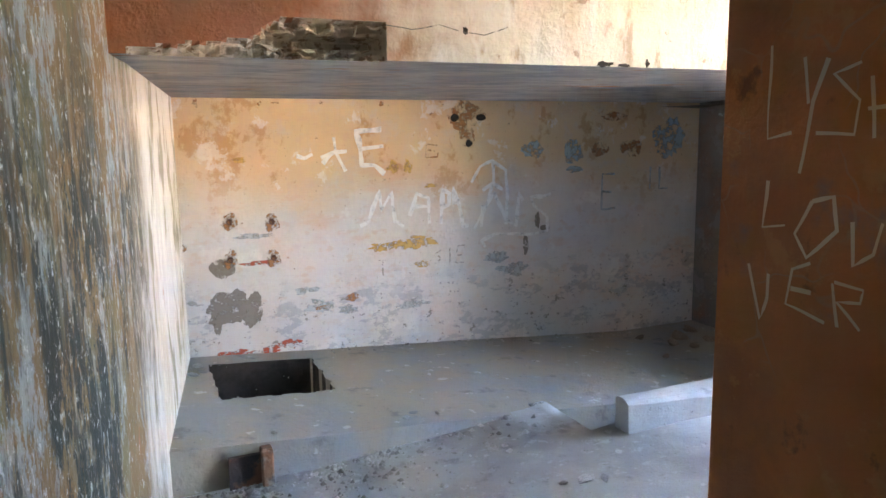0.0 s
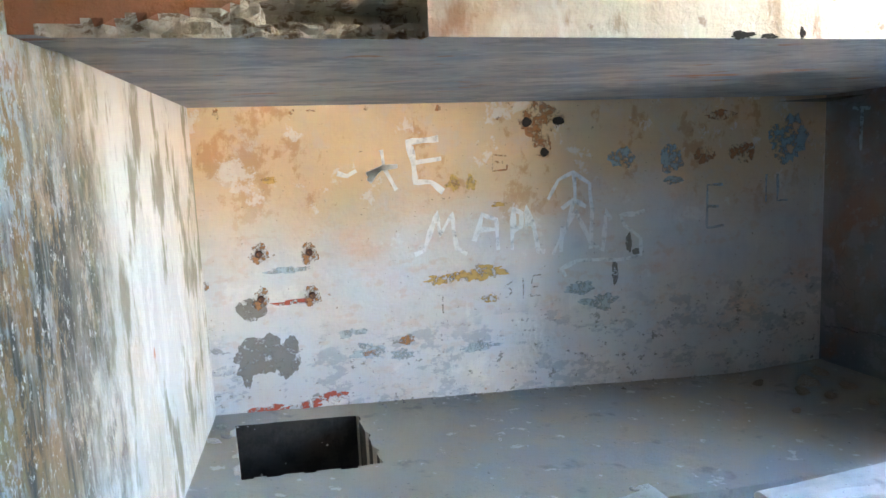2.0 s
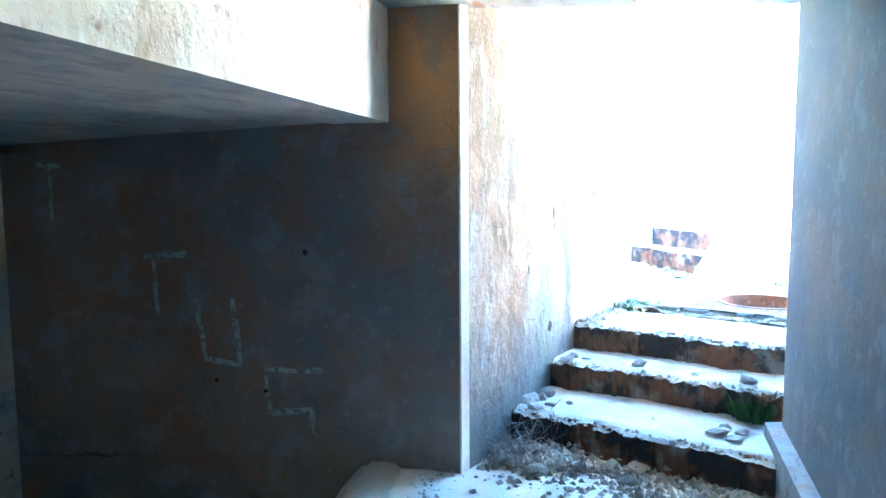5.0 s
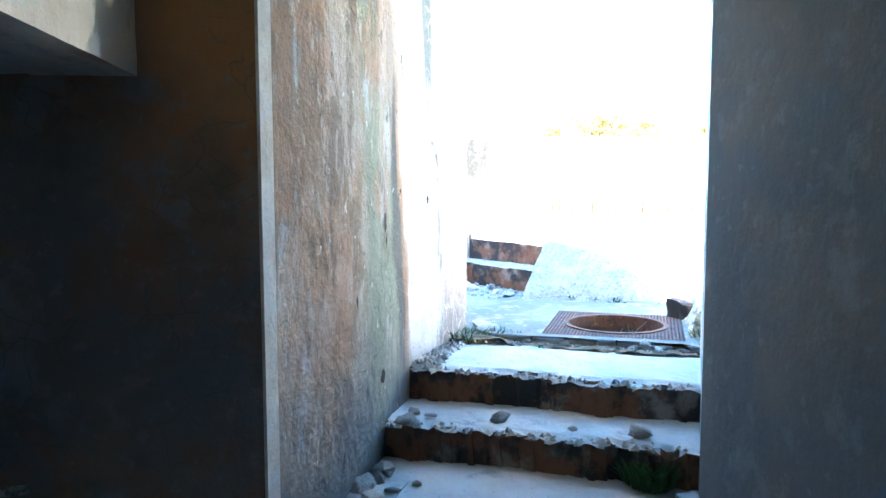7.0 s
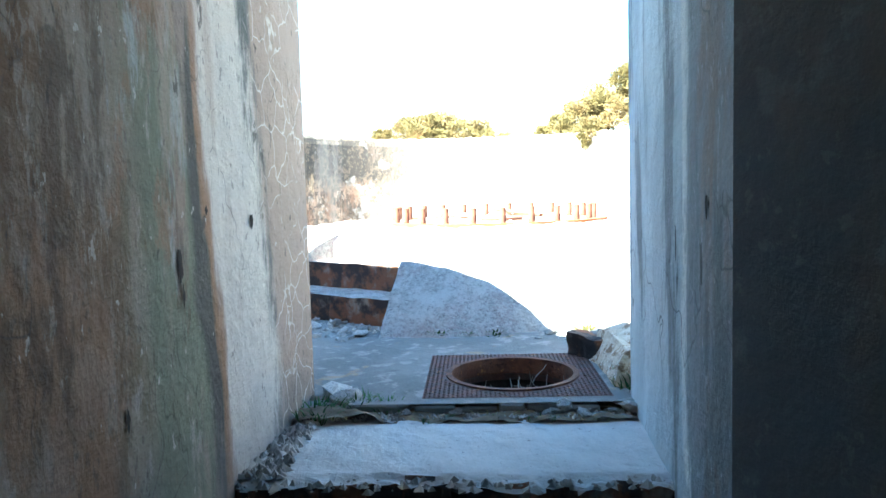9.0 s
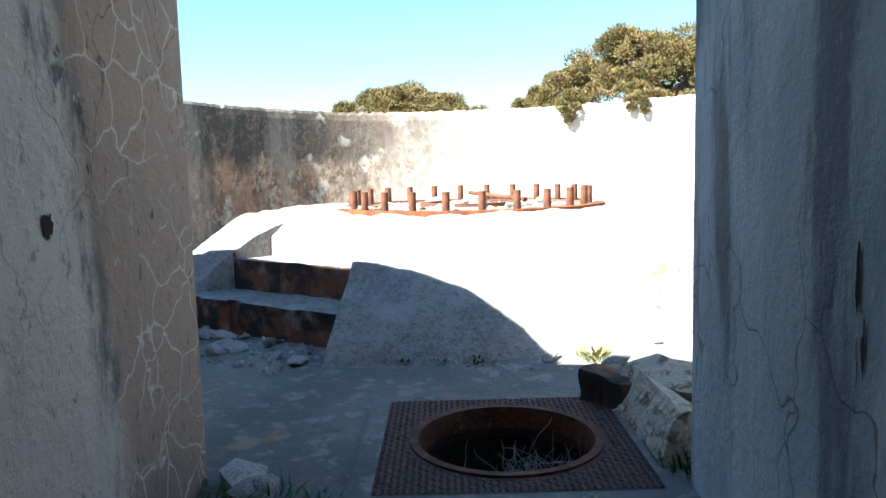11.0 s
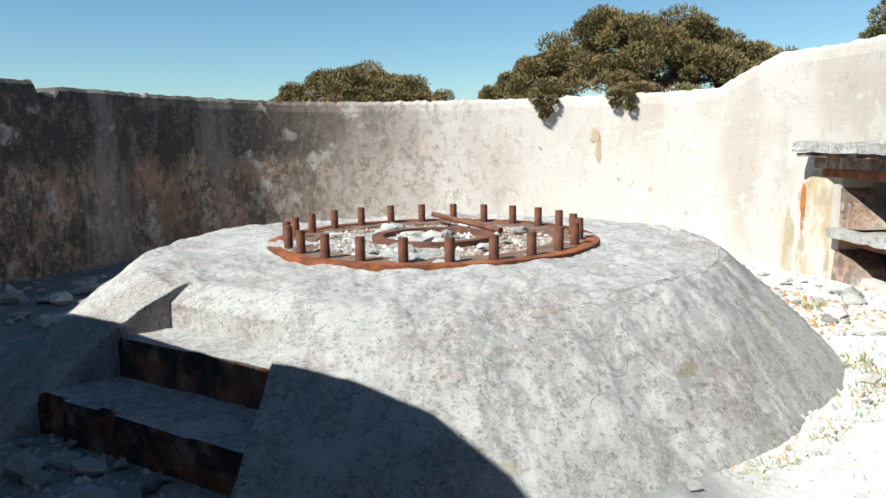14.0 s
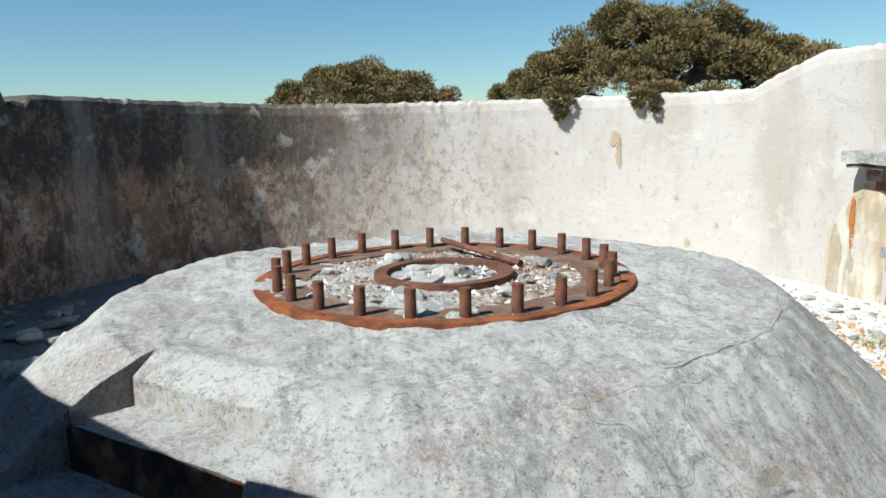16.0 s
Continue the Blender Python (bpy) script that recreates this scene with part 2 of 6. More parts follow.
def plaster_passage():
    s = Surface("weathered passage plaster", (0.29, 0.235, 0.19))
    x, z = s.axis(0), s.axis(2)
    lean = s.math("SUBTRACT", x, s.math("MULTIPLY", s.math("SUBTRACT", 1.6, z), 0.09))
    wob = s.math("ADD", lean, s.math("MULTIPLY", s.noise(1.6, 6, (1, 1, 0.35)), 0.5))
    s.patch((0.19, 0.125, 0.08), 1.5, 0.46, 0.53, stretch=(1, 1, 0.45), detail=10, rough=0.7)
    s.patch((0.36, 0.32, 0.27), 1.2, 0.55, 0.60, stretch=(1, 1, 0.4), shift=(6, 6, 1), amount=0.7, detail=10, rough=0.7)
    green = s.math("MULTIPLY", s.band(wob, 5.50, 5.8), s.band(wob, 6.3, 6.1))
    s.mix(s.math("MULTIPLY", green, s.band(s.noise(3.0, 9, (1, 1, 0.4), 0.75), 0.36, 0.46)), (0.185, 0.205, 0.15))
    s.patch((0.36, 0.40, 0.40), 2.6, 0.54, 0.60, stretch=(1, 1, 0.3), shift=(3, 8, 1), amount=0.75, detail=9, rough=0.72)
    s.patch((0.29, 0.175, 0.11), 3.4, 0.51, 0.58, stretch=(1, 1, 0.5), shift=(5, 2, 9), amount=0.6, detail=9, rough=0.7)
    s.patch((0.12, 0.085, 0.06), 2.8, 0.53, 0.60, stretch=(1, 1, 0.35), shift=(1, 2, 4), amount=0.8, detail=9, rough=0.72)
    s.patch((0.42, 0.40, 0.36), 8.0, 0.57, 0.62, stretch=(1, 1, 0.4), shift=(7, 2, 4), amount=0.5, detail=10, rough=0.78)
    white = s.band(wob, 6.17, 6.24)
    s.mix(white, (0.62, 0.58, 0.53))
    outer = s.band(wob, 6.62, 6.72)
    s.mix(s.math("MULTIPLY", outer, 0.85), (0.34, 0.24, 0.185))
    red = s.math("MULTIPLY", s.band(wob, 6.14, 6.17), s.band(wob, 6.25, 6.20))
    s.mix(s.math("MULTIPLY", red, 0.8), (0.30, 0.16, 0.09))
    edge = s.math("MULTIPLY", s.band(wob, 6.02, 6.08), s.band(wob, 6.18, 6.14))
    s.mix(s.math("MULTIPLY", edge, 0.9), (0.07, 0.07, 0.065))
    grey = s.math("MULTIPLY", s.band(wob, 6.55, 6.62), s.band(wob, 6.74, 6.68))
    s.mix(s.math("MULTIPLY", grey, s.band(s.noise(3.5, 8, (1, 1, 0.3), 0.7, (2, 6, 6)), 0.42, 0.54)), (0.13, 0.135, 0.13))
    s.patch((0.40, 0.32, 0.27), 2.4, 0.56, 0.66, stretch=(1, 1, 0.25), shift=(2, 8, 6), amount=0.6)
    # Wall foot darkened in the colour to dim it, edge broken by noise
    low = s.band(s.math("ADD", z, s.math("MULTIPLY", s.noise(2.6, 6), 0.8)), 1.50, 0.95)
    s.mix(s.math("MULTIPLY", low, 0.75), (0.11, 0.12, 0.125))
    s.patch((0.06, 0.055, 0.05), 9.0, 0.65, 0.69, stretch=(1, 1, 0.5), shift=(5, 1, 5), amount=0.8)
    s.patch((0.62, 0.60, 0.55), 26.0, 0.66, 0.69, stretch=(1, 1, 0.6), shift=(5, 1, 5), amount=0.6)
    s.patch((0.09, 0.08, 0.07), 38.0, 0.60, 0.66, stretch=(1, 1, 0.5), shift=(8, 1, 5), amount=0.5)
    s.cracks((0.07, 0.065, 0.06), 3.4, 0.010, stretch=(1, 1, 0.5), amount=0.6)
    s.cracks((0.66, 0.62, 0.57), 7.0, 0.03, amount=0.85, where=s.math("MULTIPLY", outer, s.band(s.noise(2.2, 4, shift=(3, 1, 2)), 0.4, 0.5)))
    return s.relief(4, 0.025).relief(22, 0.004).relief(70, 0.002).done()


def plaster_fascia():
    s = Surface("limewashed beam plaster", (0.70, 0.62, 0.51))
    x = s.axis(0)
    s.patch((0.55, 0.44, 0.32), 2.4, 0.48, 0.62, stretch=(1, 1, 0.4), amount=0.7)
    s.patch((0.40, 0.26, 0.15), 6.0, 0.58, 0.66, stretch=(1, 1, 0.4), amount=0.7, shift=(4, 4, 4))
    s.patch((0.74, 0.70, 0.63), 9.0, 0.56, 0.62, stretch=(1, 1, 0.25), amount=0.6, shift=(1, 4, 4))
    s.mix(s.math("MULTIPLY", s.band(s.math("ADD", x, s.math("MULTIPLY", s.noise(2.5, 6), 1.6)), 2.0, 1.3), 0.92), (0.36, 0.11, 0.04))
    s.patch((0.26, 0.10, 0.05), 7.0, 0.62, 0.68, shift=(3, 1, 4), amount=0.6)
    return s.relief(5, 0.012).relief(40, 0.005).done()


def soffit_grey():
    s = Surface("grey board-marked concrete", (0.42, 0.36, 0.32))
    s.patch((0.30, 0.29, 0.29), 1.6, 0.42, 0.6, stretch=(0.6, 1.4, 1))
    s.patch((0.50, 0.44, 0.37), 3.0, 0.50, 0.62, stretch=(0.5, 1.5, 1), shift=(2, 4, 1), amount=0.7)
    s.patch((0.58, 0.20, 0.07), 1.6, 0.62, 0.7, stretch=(0.6, 1.6, 1), shift=(6, 3, 1), amount=0.8)
    s.patch((0.24, 0.23, 0.23), 5.0, 0.52, 0.58, stretch=(0.7, 1.5, 1), shift=(1, 8, 1), amount=0.6, detail=9, rough=0.72)
    s.patch((0.52, 0.47, 0.41), 9.0, 0.56, 0.61, stretch=(0.7, 1.5, 1), shift=(4, 8, 1), amount=0.5, detail=9, rough=0.75)
    s.patch((0.36, 0.13, 0.05), 4.0, 0.62, 0.67, stretch=(0.6, 1.4, 1), shift=(9, 8, 1), amount=0.7, detail=8)
    return s.relief(6, 0.006, stretch=(0.8, 1.2, 1)).relief(40, 0.003).done()


def floor_dust(name, base, second, pale=False):
    s = Surface(name, base)
    s.patch(second, 1.5, 0.42, 0.62)
    s.patch(tuple(0.55 * c for c in second), 5, 0.58, 0.7, shift=(3, 3, 3), amount=0.6)
    s.patch((0.62, 0.60, 0.56), 9, 0.62, 0.68, shift=(1, 7, 3), amount=0.5)
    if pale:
        # Floor painted paler towards the steps for the doorway's light and its bounce
        lit_end = s.band(s.math("ADD", s.axis(0), s.math("MULTIPLY", s.noise(2.0, 7), 1.2)), 2.6, 3.8)
        s.mix(s.math("MULTIPLY", lit_end, 0.85), (0.68, 0.67, 0.64))
        s.patch((0.50, 0.49, 0.46), 14, 0.58, 0.66, shift=(4, 7, 3), amount=0.5)
    s.patch((0.14, 0.13, 0.12), 42, 0.64, 0.69, shift=(2, 5, 3), amount=0.6)
    return s.relief(8, 0.012).relief(60, 0.004).done()


def concrete_white():
    s = Surface("sun-bleached concrete", (0.70, 0.68, 0.645))
    s.patch((0.50, 0.42, 0.40), 1.7, 0.47, 0.60, detail=9, rough=0.7)
    s.patch((0.50, 0.485, 0.455), 4.5, 0.50, 0.56, shift=(3, 5, 2), detail=9, rough=0.75)
    s.patch((0.30, 0.295, 0.285), 9.0, 0.53, 0.60, shift=(1, 2, 8), amount=0.5, detail=10, rough=0.8)
    s.patch((0.17, 0.165, 0.16), 28.0, 0.54, 0.58, shift=(6, 2, 8), amount=0.75, detail=9, rough=0.85)
    s.patch((0.08, 0.078, 0.075), 75.0, 0.57, 0.61, shift=(3, 4, 8), amount=0.8, detail=6, rough=0.8)
    s.patch((0.74, 0.72, 0.69), 30.0, 0.52, 0.56, shift=(2, 6, 1), amount=0.75, detail=7, rough=0.85)
    s.patch((0.20, 0.195, 0.19), 15.0, 0.57, 0.61, shift=(7, 6, 1), amount=0.7, detail=10, rough=0.85)
    s.patch((0.76, 0.74, 0.71), 110.0, 0.56, 0.60, shift=(2, 6, 5), amount=0.7, detail=4, rough=0.8)
    s.patch((0.72, 0.70, 0.67), 2.2, 0.60, 0.63, shift=(5, 6, 1), amount=0.6, detail=10, rough=0.75)
    s.patch((0.50, 0.42, 0.24), 3.2, 0.64, 0.70, shift=(8, 2, 1), amount=0.5)
    s.cracks((0.66, 0.64, 0.61), 6.5, 0.035, amount=0.85, where=s.band(s.noise(1.3, 5, shift=(3, 1, 2)), 0.54, 0.60))
    s.cracks((0.12, 0.115, 0.11), 2.2, 0.006, amount=0.7, where=s.band(s.noise(1.1, 4, shift=(8, 1, 2)), 0.52, 0.58))
    return s.relief(5, 0.05).relief(22, 0.05, rough=0.85).relief(70, 0.02, rough=0.8).done()


def wall_parapet():
    s = Surface("weathered parapet render", (0.41, 0.375, 0.345))
    x, y, z = s.axis(0), s.axis(1), s.axis(2)
    s.patch((0.35, 0.31, 0.27), 1.2, 0.48, 0.64, stretch=(1, 1, 0.5))
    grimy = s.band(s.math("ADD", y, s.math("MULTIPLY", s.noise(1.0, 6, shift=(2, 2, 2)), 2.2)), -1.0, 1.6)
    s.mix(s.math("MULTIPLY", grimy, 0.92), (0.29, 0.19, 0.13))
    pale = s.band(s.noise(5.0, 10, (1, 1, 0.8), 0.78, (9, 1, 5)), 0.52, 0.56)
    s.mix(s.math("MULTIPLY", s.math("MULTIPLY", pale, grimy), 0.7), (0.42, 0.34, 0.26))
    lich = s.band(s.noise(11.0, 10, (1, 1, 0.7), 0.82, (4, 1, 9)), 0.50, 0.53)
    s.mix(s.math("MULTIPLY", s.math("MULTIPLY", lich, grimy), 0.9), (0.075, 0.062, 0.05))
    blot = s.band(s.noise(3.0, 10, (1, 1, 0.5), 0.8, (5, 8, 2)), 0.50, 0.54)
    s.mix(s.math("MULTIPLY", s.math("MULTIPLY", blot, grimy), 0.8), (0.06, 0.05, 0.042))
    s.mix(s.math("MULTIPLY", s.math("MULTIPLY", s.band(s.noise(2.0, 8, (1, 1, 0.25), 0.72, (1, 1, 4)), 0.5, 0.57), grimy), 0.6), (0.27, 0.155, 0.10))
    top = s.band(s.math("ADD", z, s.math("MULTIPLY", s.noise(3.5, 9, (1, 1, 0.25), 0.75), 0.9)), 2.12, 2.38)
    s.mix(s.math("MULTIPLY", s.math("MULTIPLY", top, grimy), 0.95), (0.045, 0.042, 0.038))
    s.patch((0.47, 0.445, 0.40), 2.6, 0.58, 0.66, shift=(7, 7, 1), amount=0.6)
    s.patch((0.50, 0.36, 0.22), 3.0, 0.66, 0.72, stretch=(1, 1, 0.3), shift=(2, 9, 1), amount=0.5)
    reach = s.band(s.math("ADD", y, s.math("MULTIPLY", s.noise(0.9, 6, shift=(7, 2, 2)), 2.6)), -2.2, 0.2)
    specks = s.band(s.noise(9.0, 11, (1, 1, 0.8), 0.85, (6, 1, 3)), 0.52, 0.55)
    s.mix(s.math("MULTIPLY", s.math("MULTIPLY", specks, reach), 0.75), (0.155, 0.12, 0.09))
    s.patch((0.24, 0.22, 0.20), 20.0, 0.58, 0.64, stretch=(1, 1, 0.6), shift=(3, 9, 1), amount=0.35, detail=10)
    s.patch((0.31, 0.28, 0.25), 1.6, 0.54, 0.66, stretch=(1, 1, 0.2), shift=(3, 3, 1), amount=0.4)
    return s.relief(14, 0.006).relief(60, 0.004).done()


def rust(name, a, b):
    s = Surface(name, a, rough=0.75, metal=0.25)
    s.patch(b, 9, 0.42, 0.6)
    s.patch((0.06, 0.03, 0.02), 22, 0.56, 0.66, shift=(2, 2, 1), amount=0.8)
    s.patch((0.45, 0.20, 0.06), 30, 0.62, 0.7, shift=(9, 2, 1), amount=0.7)
    return s.relief(30, 0.006).relief(120, 0.002).done()


def plain(name, base, second, scale=12.0, rough=0.85, bump=0.004, metal=0.0):
    return Surface(name, base, rough, metal).patch(second, scale, 0.42, 0.62).relief(scale * 3, bump).done()


M_BACK, M_LEFT = plaster_back(), plaster_left()
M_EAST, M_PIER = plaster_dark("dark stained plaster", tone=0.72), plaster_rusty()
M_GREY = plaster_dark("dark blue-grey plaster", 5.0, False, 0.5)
M_SOUTH = plaster_south()
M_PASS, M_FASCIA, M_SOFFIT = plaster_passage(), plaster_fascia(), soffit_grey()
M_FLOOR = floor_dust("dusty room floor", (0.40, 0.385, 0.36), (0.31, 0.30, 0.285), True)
M_PLAT = floor_dust("alcove platform screed", (0.34, 0.30, 0.24), (0.29, 0.29, 0.285))
M_STEP = floor_dust("worn step concrete", (0.56, 0.555, 0.54), (0.44, 0.445, 0.44))
M_CONC, M_PARAPET = concrete_white(), wall_parapet()


def yard_floor():
    # Base kept dark for the shaded part of the pit, shade in the colour
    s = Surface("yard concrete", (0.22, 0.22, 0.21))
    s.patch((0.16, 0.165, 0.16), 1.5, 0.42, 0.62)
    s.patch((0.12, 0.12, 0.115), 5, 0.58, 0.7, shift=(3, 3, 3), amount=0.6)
    # Paler south part stands for white limestone chips and the sun on them
    sunlit_chips = s.band(s.math("ADD", s.axis(1), s.math("MULTIPLY", s.noise(1.6, 7, shift=(4, 2, 2)), 1.4)), 0.6, -0.2)
    s.mix(s.math("MULTIPLY", sunlit_chips, 0.85), (0.56, 0.54, 0.51))
    s.patch((0.36, 0.34, 0.31), 9, 0.54, 0.62, shift=(1, 7, 3), amount=0.6, detail=9)
    s.patch((0.40, 0.25, 0.12), 3.4, 0.60, 0.66, shift=(5, 1, 3), amount=0.5, detail=9)
    s.cracks((0.10, 0.10, 0.095), 2.4, 0.008, amount=0.6)
    s.patch((0.14, 0.135, 0.13), 42, 0.62, 0.68, shift=(2, 5, 3), amount=0.6)
    return s.relief(8, 0.014).relief(40, 0.008).done()


M_YARD = yard_floor()
M_RUST = rust("orange rusted iron", (0.27, 0.088, 0.032), (0.14, 0.05, 0.024))
M_BOLT = rust("brown rusted bolt iron", (0.17, 0.075, 0.045), (0.11, 0.05, 0.035))
M_PLATE = rust("red-brown chequer plate", (0.15, 0.08, 0.068), (0.105, 0.075, 0.068))
M_STONE = Surface("pale broken stone", (0.52, 0.50, 0.47)).patch((0.34, 0.33, 0.31), 8, 0.45, 0.6).random_shade(0.55, 1.15).relief(18, 0.01).done()
M_RUBBLE = Surface("grey rubble", (0.50, 0.48, 0.45)).patch((0.30, 0.28, 0.26), 6, 0.45, 0.6).island_shade(0.45, 1.2).relief(18, 0.008).done()
M_BRICKY = Surface("red-brown broken concrete", (0.20, 0.095, 0.055)).patch((0.25, 0.22, 0.19), 5, 0.5, 0.62).patch((0.05, 0.04, 0.038), 5, 0.44, 0.56, shift=(2, 2, 2)).relief(14, 0.015).done()
M_BREAK = Surface("broken aggregate", (0.62, 0.52, 0.40)).patch((0.30, 0.20, 0.13), 16, 0.50, 0.58).patch((0.65, 0.58, 0.48), 25, 0.54, 0.6, shift=(3, 3, 3)).relief(25, 0.03).done()
M_FLANGE = rust("grey-brown flange iron", (0.15, 0.085, 0.06), (0.19, 0.135, 0.10))
M_WHITE = plain("white limewash", (0.84, 0.82, 0.78), (0.72, 0.67, 0.60), 5, 0.9, 0.008)
# Near-black that puts the shade of pit, niche and shaft into the colour
M_RECESS_SHADE = plain("recess shade", (0.05, 0.04, 0.034), (0.03, 0.026, 0.022), 9, 0.95, 0.01)
M_DIRT = plain("dry dirt", (0.20, 0.15, 0.10), (0.12, 0.09, 0.06), 9, 0.95, 0.01)


# ---- mesh helpers ----
def mesh_object(name, bm, material, smooth=False, steep=None):
    me = bpy.data.meshes.new(name)
    bm.normal_update()
    if steep:
        for f in bm.faces:
            f.material_index = 1 if abs(f.normal.z) < 0.72 else 0
    bm.to_mesh(me)
    bm.free()
    me.materials.append(material)
    if steep:
        me.materials.append(steep)
    if smooth:
        me.polygons.foreach_set("use_smooth", [True] * len(me.polygons))
    return new(name, me)


def part(name, bm, material, parent, label="", smooth=False):
    ob = mesh_object(name, bm, material, smooth)
    ob.parent = parent
    if label:
        tagged(ob, label)
    return ob


def structure(ob, label, category):
    return tagged(ob, label, category, kind="structure")


def base(name, x, y, z, label, category, group=""):
    e = new(name)
    e.matrix_world = pose(x, y, z)
    return tagged(e, label, category, group)


def prism(points, z0, z1, bm=None):
    bm = bm or bmesh.new()
    lo = [bm.verts.new((x, y, z0)) for x, y in points]
    hi = [bm.verts.new((x, y, z1)) for x, y in points]
    n = len(points)
    for i in range(n):
        bm.faces.new((lo[i], lo[(i + 1) % n], hi[(i + 1) % n], hi[i]))
    bm.faces.new(list(reversed(lo)))
    bm.faces.new(hi)
    bmesh.ops.recalc_face_normals(bm, faces=bm.faces)
    return bm


def box(bm, x0, x1, y0, y1, z0, z1):
    made = bmesh.ops.create_cube(bm, size=1.0)["verts"]
    for v in made:
        v.co = Vector(((x0 + x1) / 2 + v.co.x * (x1 - x0), (y0 + y1) / 2 + v.co.y * (y1 - y0), (z0 + z1) / 2 + v.co.z * (z1 - z0)))
    return made


def sheet(xs, ys, f, place=None, skip=None):
    """A height field over the lines xs and ys; place turns (x, y, z) into the world."""
    bm = bmesh.new()
    rows = []
    for x in xs:
        row = []
        for y in ys:
            p = Vector((x, y, f(x, y)))
            row.append(bm.verts.new(place @ p if place else p))
        rows.append(row)
    for i in range(len(xs) - 1):
        for j in range(len(ys) - 1):
            if skip and skip((xs[i] + xs[i + 1]) / 2, (ys[j] + ys[j + 1]) / 2):
                continue
            bm.faces.new((rows[i][j], rows[i + 1][j], rows[i + 1][j + 1], rows[i][j + 1]))
    return bm


def lines(lo, hi, step, extra=()):
    vals = set(round(float(v), 4) for v in np.arange(lo, hi + step / 2, step))
    for e in extra:
        vals = {v for v in vals if abs(v - e) > step * 0.3 + 0.004}
    for e in extra:
        vals |= {round(e - 0.003, 4), round(e + 0.003, 4)}
    return sorted(vals)


def ripple(x, y, z=0.0, scale=1.0, size=0.01):
    return size * noise.fractal(Vector((x, y, z)) * scale, 0.8, 2.0, 4)


def rock(bm, m, seed, sub=1, flat=0.7):
    """One angular stone into bm."""
    made = bmesh.ops.create_icosphere(bm, subdivisions=sub, radius=1.0)["verts"]
    for v in made:
        q = v.co + Vector((seed * 3.1, seed * 1.7, seed * 0.9))
        v.co *= 1.0 + 0.55 * noise.noise(q * 0.9) + 0.2 * noise.noise(q * 2.3)
        v.co.z *= flat
        v.co = m @ v.co
    return made


# passage frame: s along the way out, w to its left
U, V = Vector((0.94, -0.341, 0)), Vector((0.341, 0.94, 0))
PASS = Matrix(((U.x, V.x, 0, 0), (U.y, V.y, 0, 0), (0, 0, 1, 0), (0, 0, 0, 1)))


def sw(s, w):
    p = U * s + V * w
    return p.x, p.y


ROOM_TOP, ROOF_TOP, YARD, SLAB = 2.52, 2.95, 0.797, 0.757
LEFT_BACK, LEFT_FRONT = (0.10, 5.29), (-0.72, -0.60)


def room_floor(x, y):
    if y > 3.2 and x > 2.1:
        return -0.22
    k = min(1.0, max(0.0, (x - 0.6) / 3.9))
    return -0.075 + 0.34 * k + ripple(x, y, 0, 1.3, 0.015) + ripple(x, y, 5, 6, 0.006)


def platform_z(x, y):
    return max(-0.13, 0.149 - 0.075 * (x - 0.1)) + ripple(x, y, 3, 1.8, 0.006)


PIT = (0.2, 0.9, 4.36, 5.08)
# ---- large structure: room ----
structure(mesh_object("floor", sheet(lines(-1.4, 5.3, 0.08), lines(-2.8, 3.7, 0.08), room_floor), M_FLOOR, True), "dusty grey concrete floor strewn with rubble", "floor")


def plat(x, y):
    if y < 3.64:
        return -0.25
    wob = 0.012 * noise.noise(Vector((x * 12, y * 12, 0)))
    if PIT[0] + wob < x < PIT[1] + wob and PIT[2] + wob < y < PIT[3]:
        return -1.3
    return platform_z(x, y)


structure(mesh_object("platform", sheet(lines(-0.4, 4.7, 0.03, (0.2, 0.9)), lines(3.56, 5.32, 0.03, (3.64, 4.36, 5.08)), plat), M_PLAT), "raised grey screed platform with a square floor pit", "platform")

platform = bpy.data.objects["platform"]
# Lower pit faces take the dark colour that stands for shade
platform.data.materials.append(M_RECESS_SHADE)
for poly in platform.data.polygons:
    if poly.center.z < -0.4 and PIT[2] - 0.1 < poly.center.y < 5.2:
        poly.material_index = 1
dx, dy = LEFT_FRONT[0] - LEFT_BACK[0], LEFT_FRONT[1] - LEFT_BACK[1]
LF = (LEFT_BACK[0] + dx * 1.4, LEFT_BACK[1] + dy * 1.4)
structure(mesh_object("wall_left", prism([LEFT_BACK, LF, (LF[0] - 0.5, LF[1]), (LEFT_BACK[0] - 0.5, LEFT_BACK[1] + 0.5), (LEFT_BACK[0], LEFT_BACK[1] + 0.5)], -0.4, ROOM_TOP + 0.01), M_LEFT), "lime-plastered wall streaked brown and black", "wall")
structure(mesh_object("wall_back", prism([(0.1, 5.29), (4.64, 5.29), (4.64, 5.79), (0.1, 5.79)], -0.4, ROOM_TOP + 0.01), M_BACK), "cream and white plaster wall with scratched graffiti", "wall")
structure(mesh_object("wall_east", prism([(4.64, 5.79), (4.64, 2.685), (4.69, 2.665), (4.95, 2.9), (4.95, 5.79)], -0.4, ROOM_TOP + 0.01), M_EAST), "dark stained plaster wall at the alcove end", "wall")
structure(mesh_object("pillar_edge", prism([(4.636, 2.678), (4.690, 2.650), (4.72, 2.70), (4.66, 2.74)], -0.4, ROOM_TOP + 0.005), M_WHITE), "pale chipped plaster edge of the pillar", "trim")
# Unseen block added to keep sun off the passage's south wall
structure(mesh_object("sun_block_upper", prism([(4.0, 2.95), (6.36, 2.31), (6.4, 2.6), (6.4, 5.79), (4.0, 5.79)], ROOF_TOP + 0.024, 3.85), M_PASS), "added unseen block above the passage that keeps the sun off", "wall")
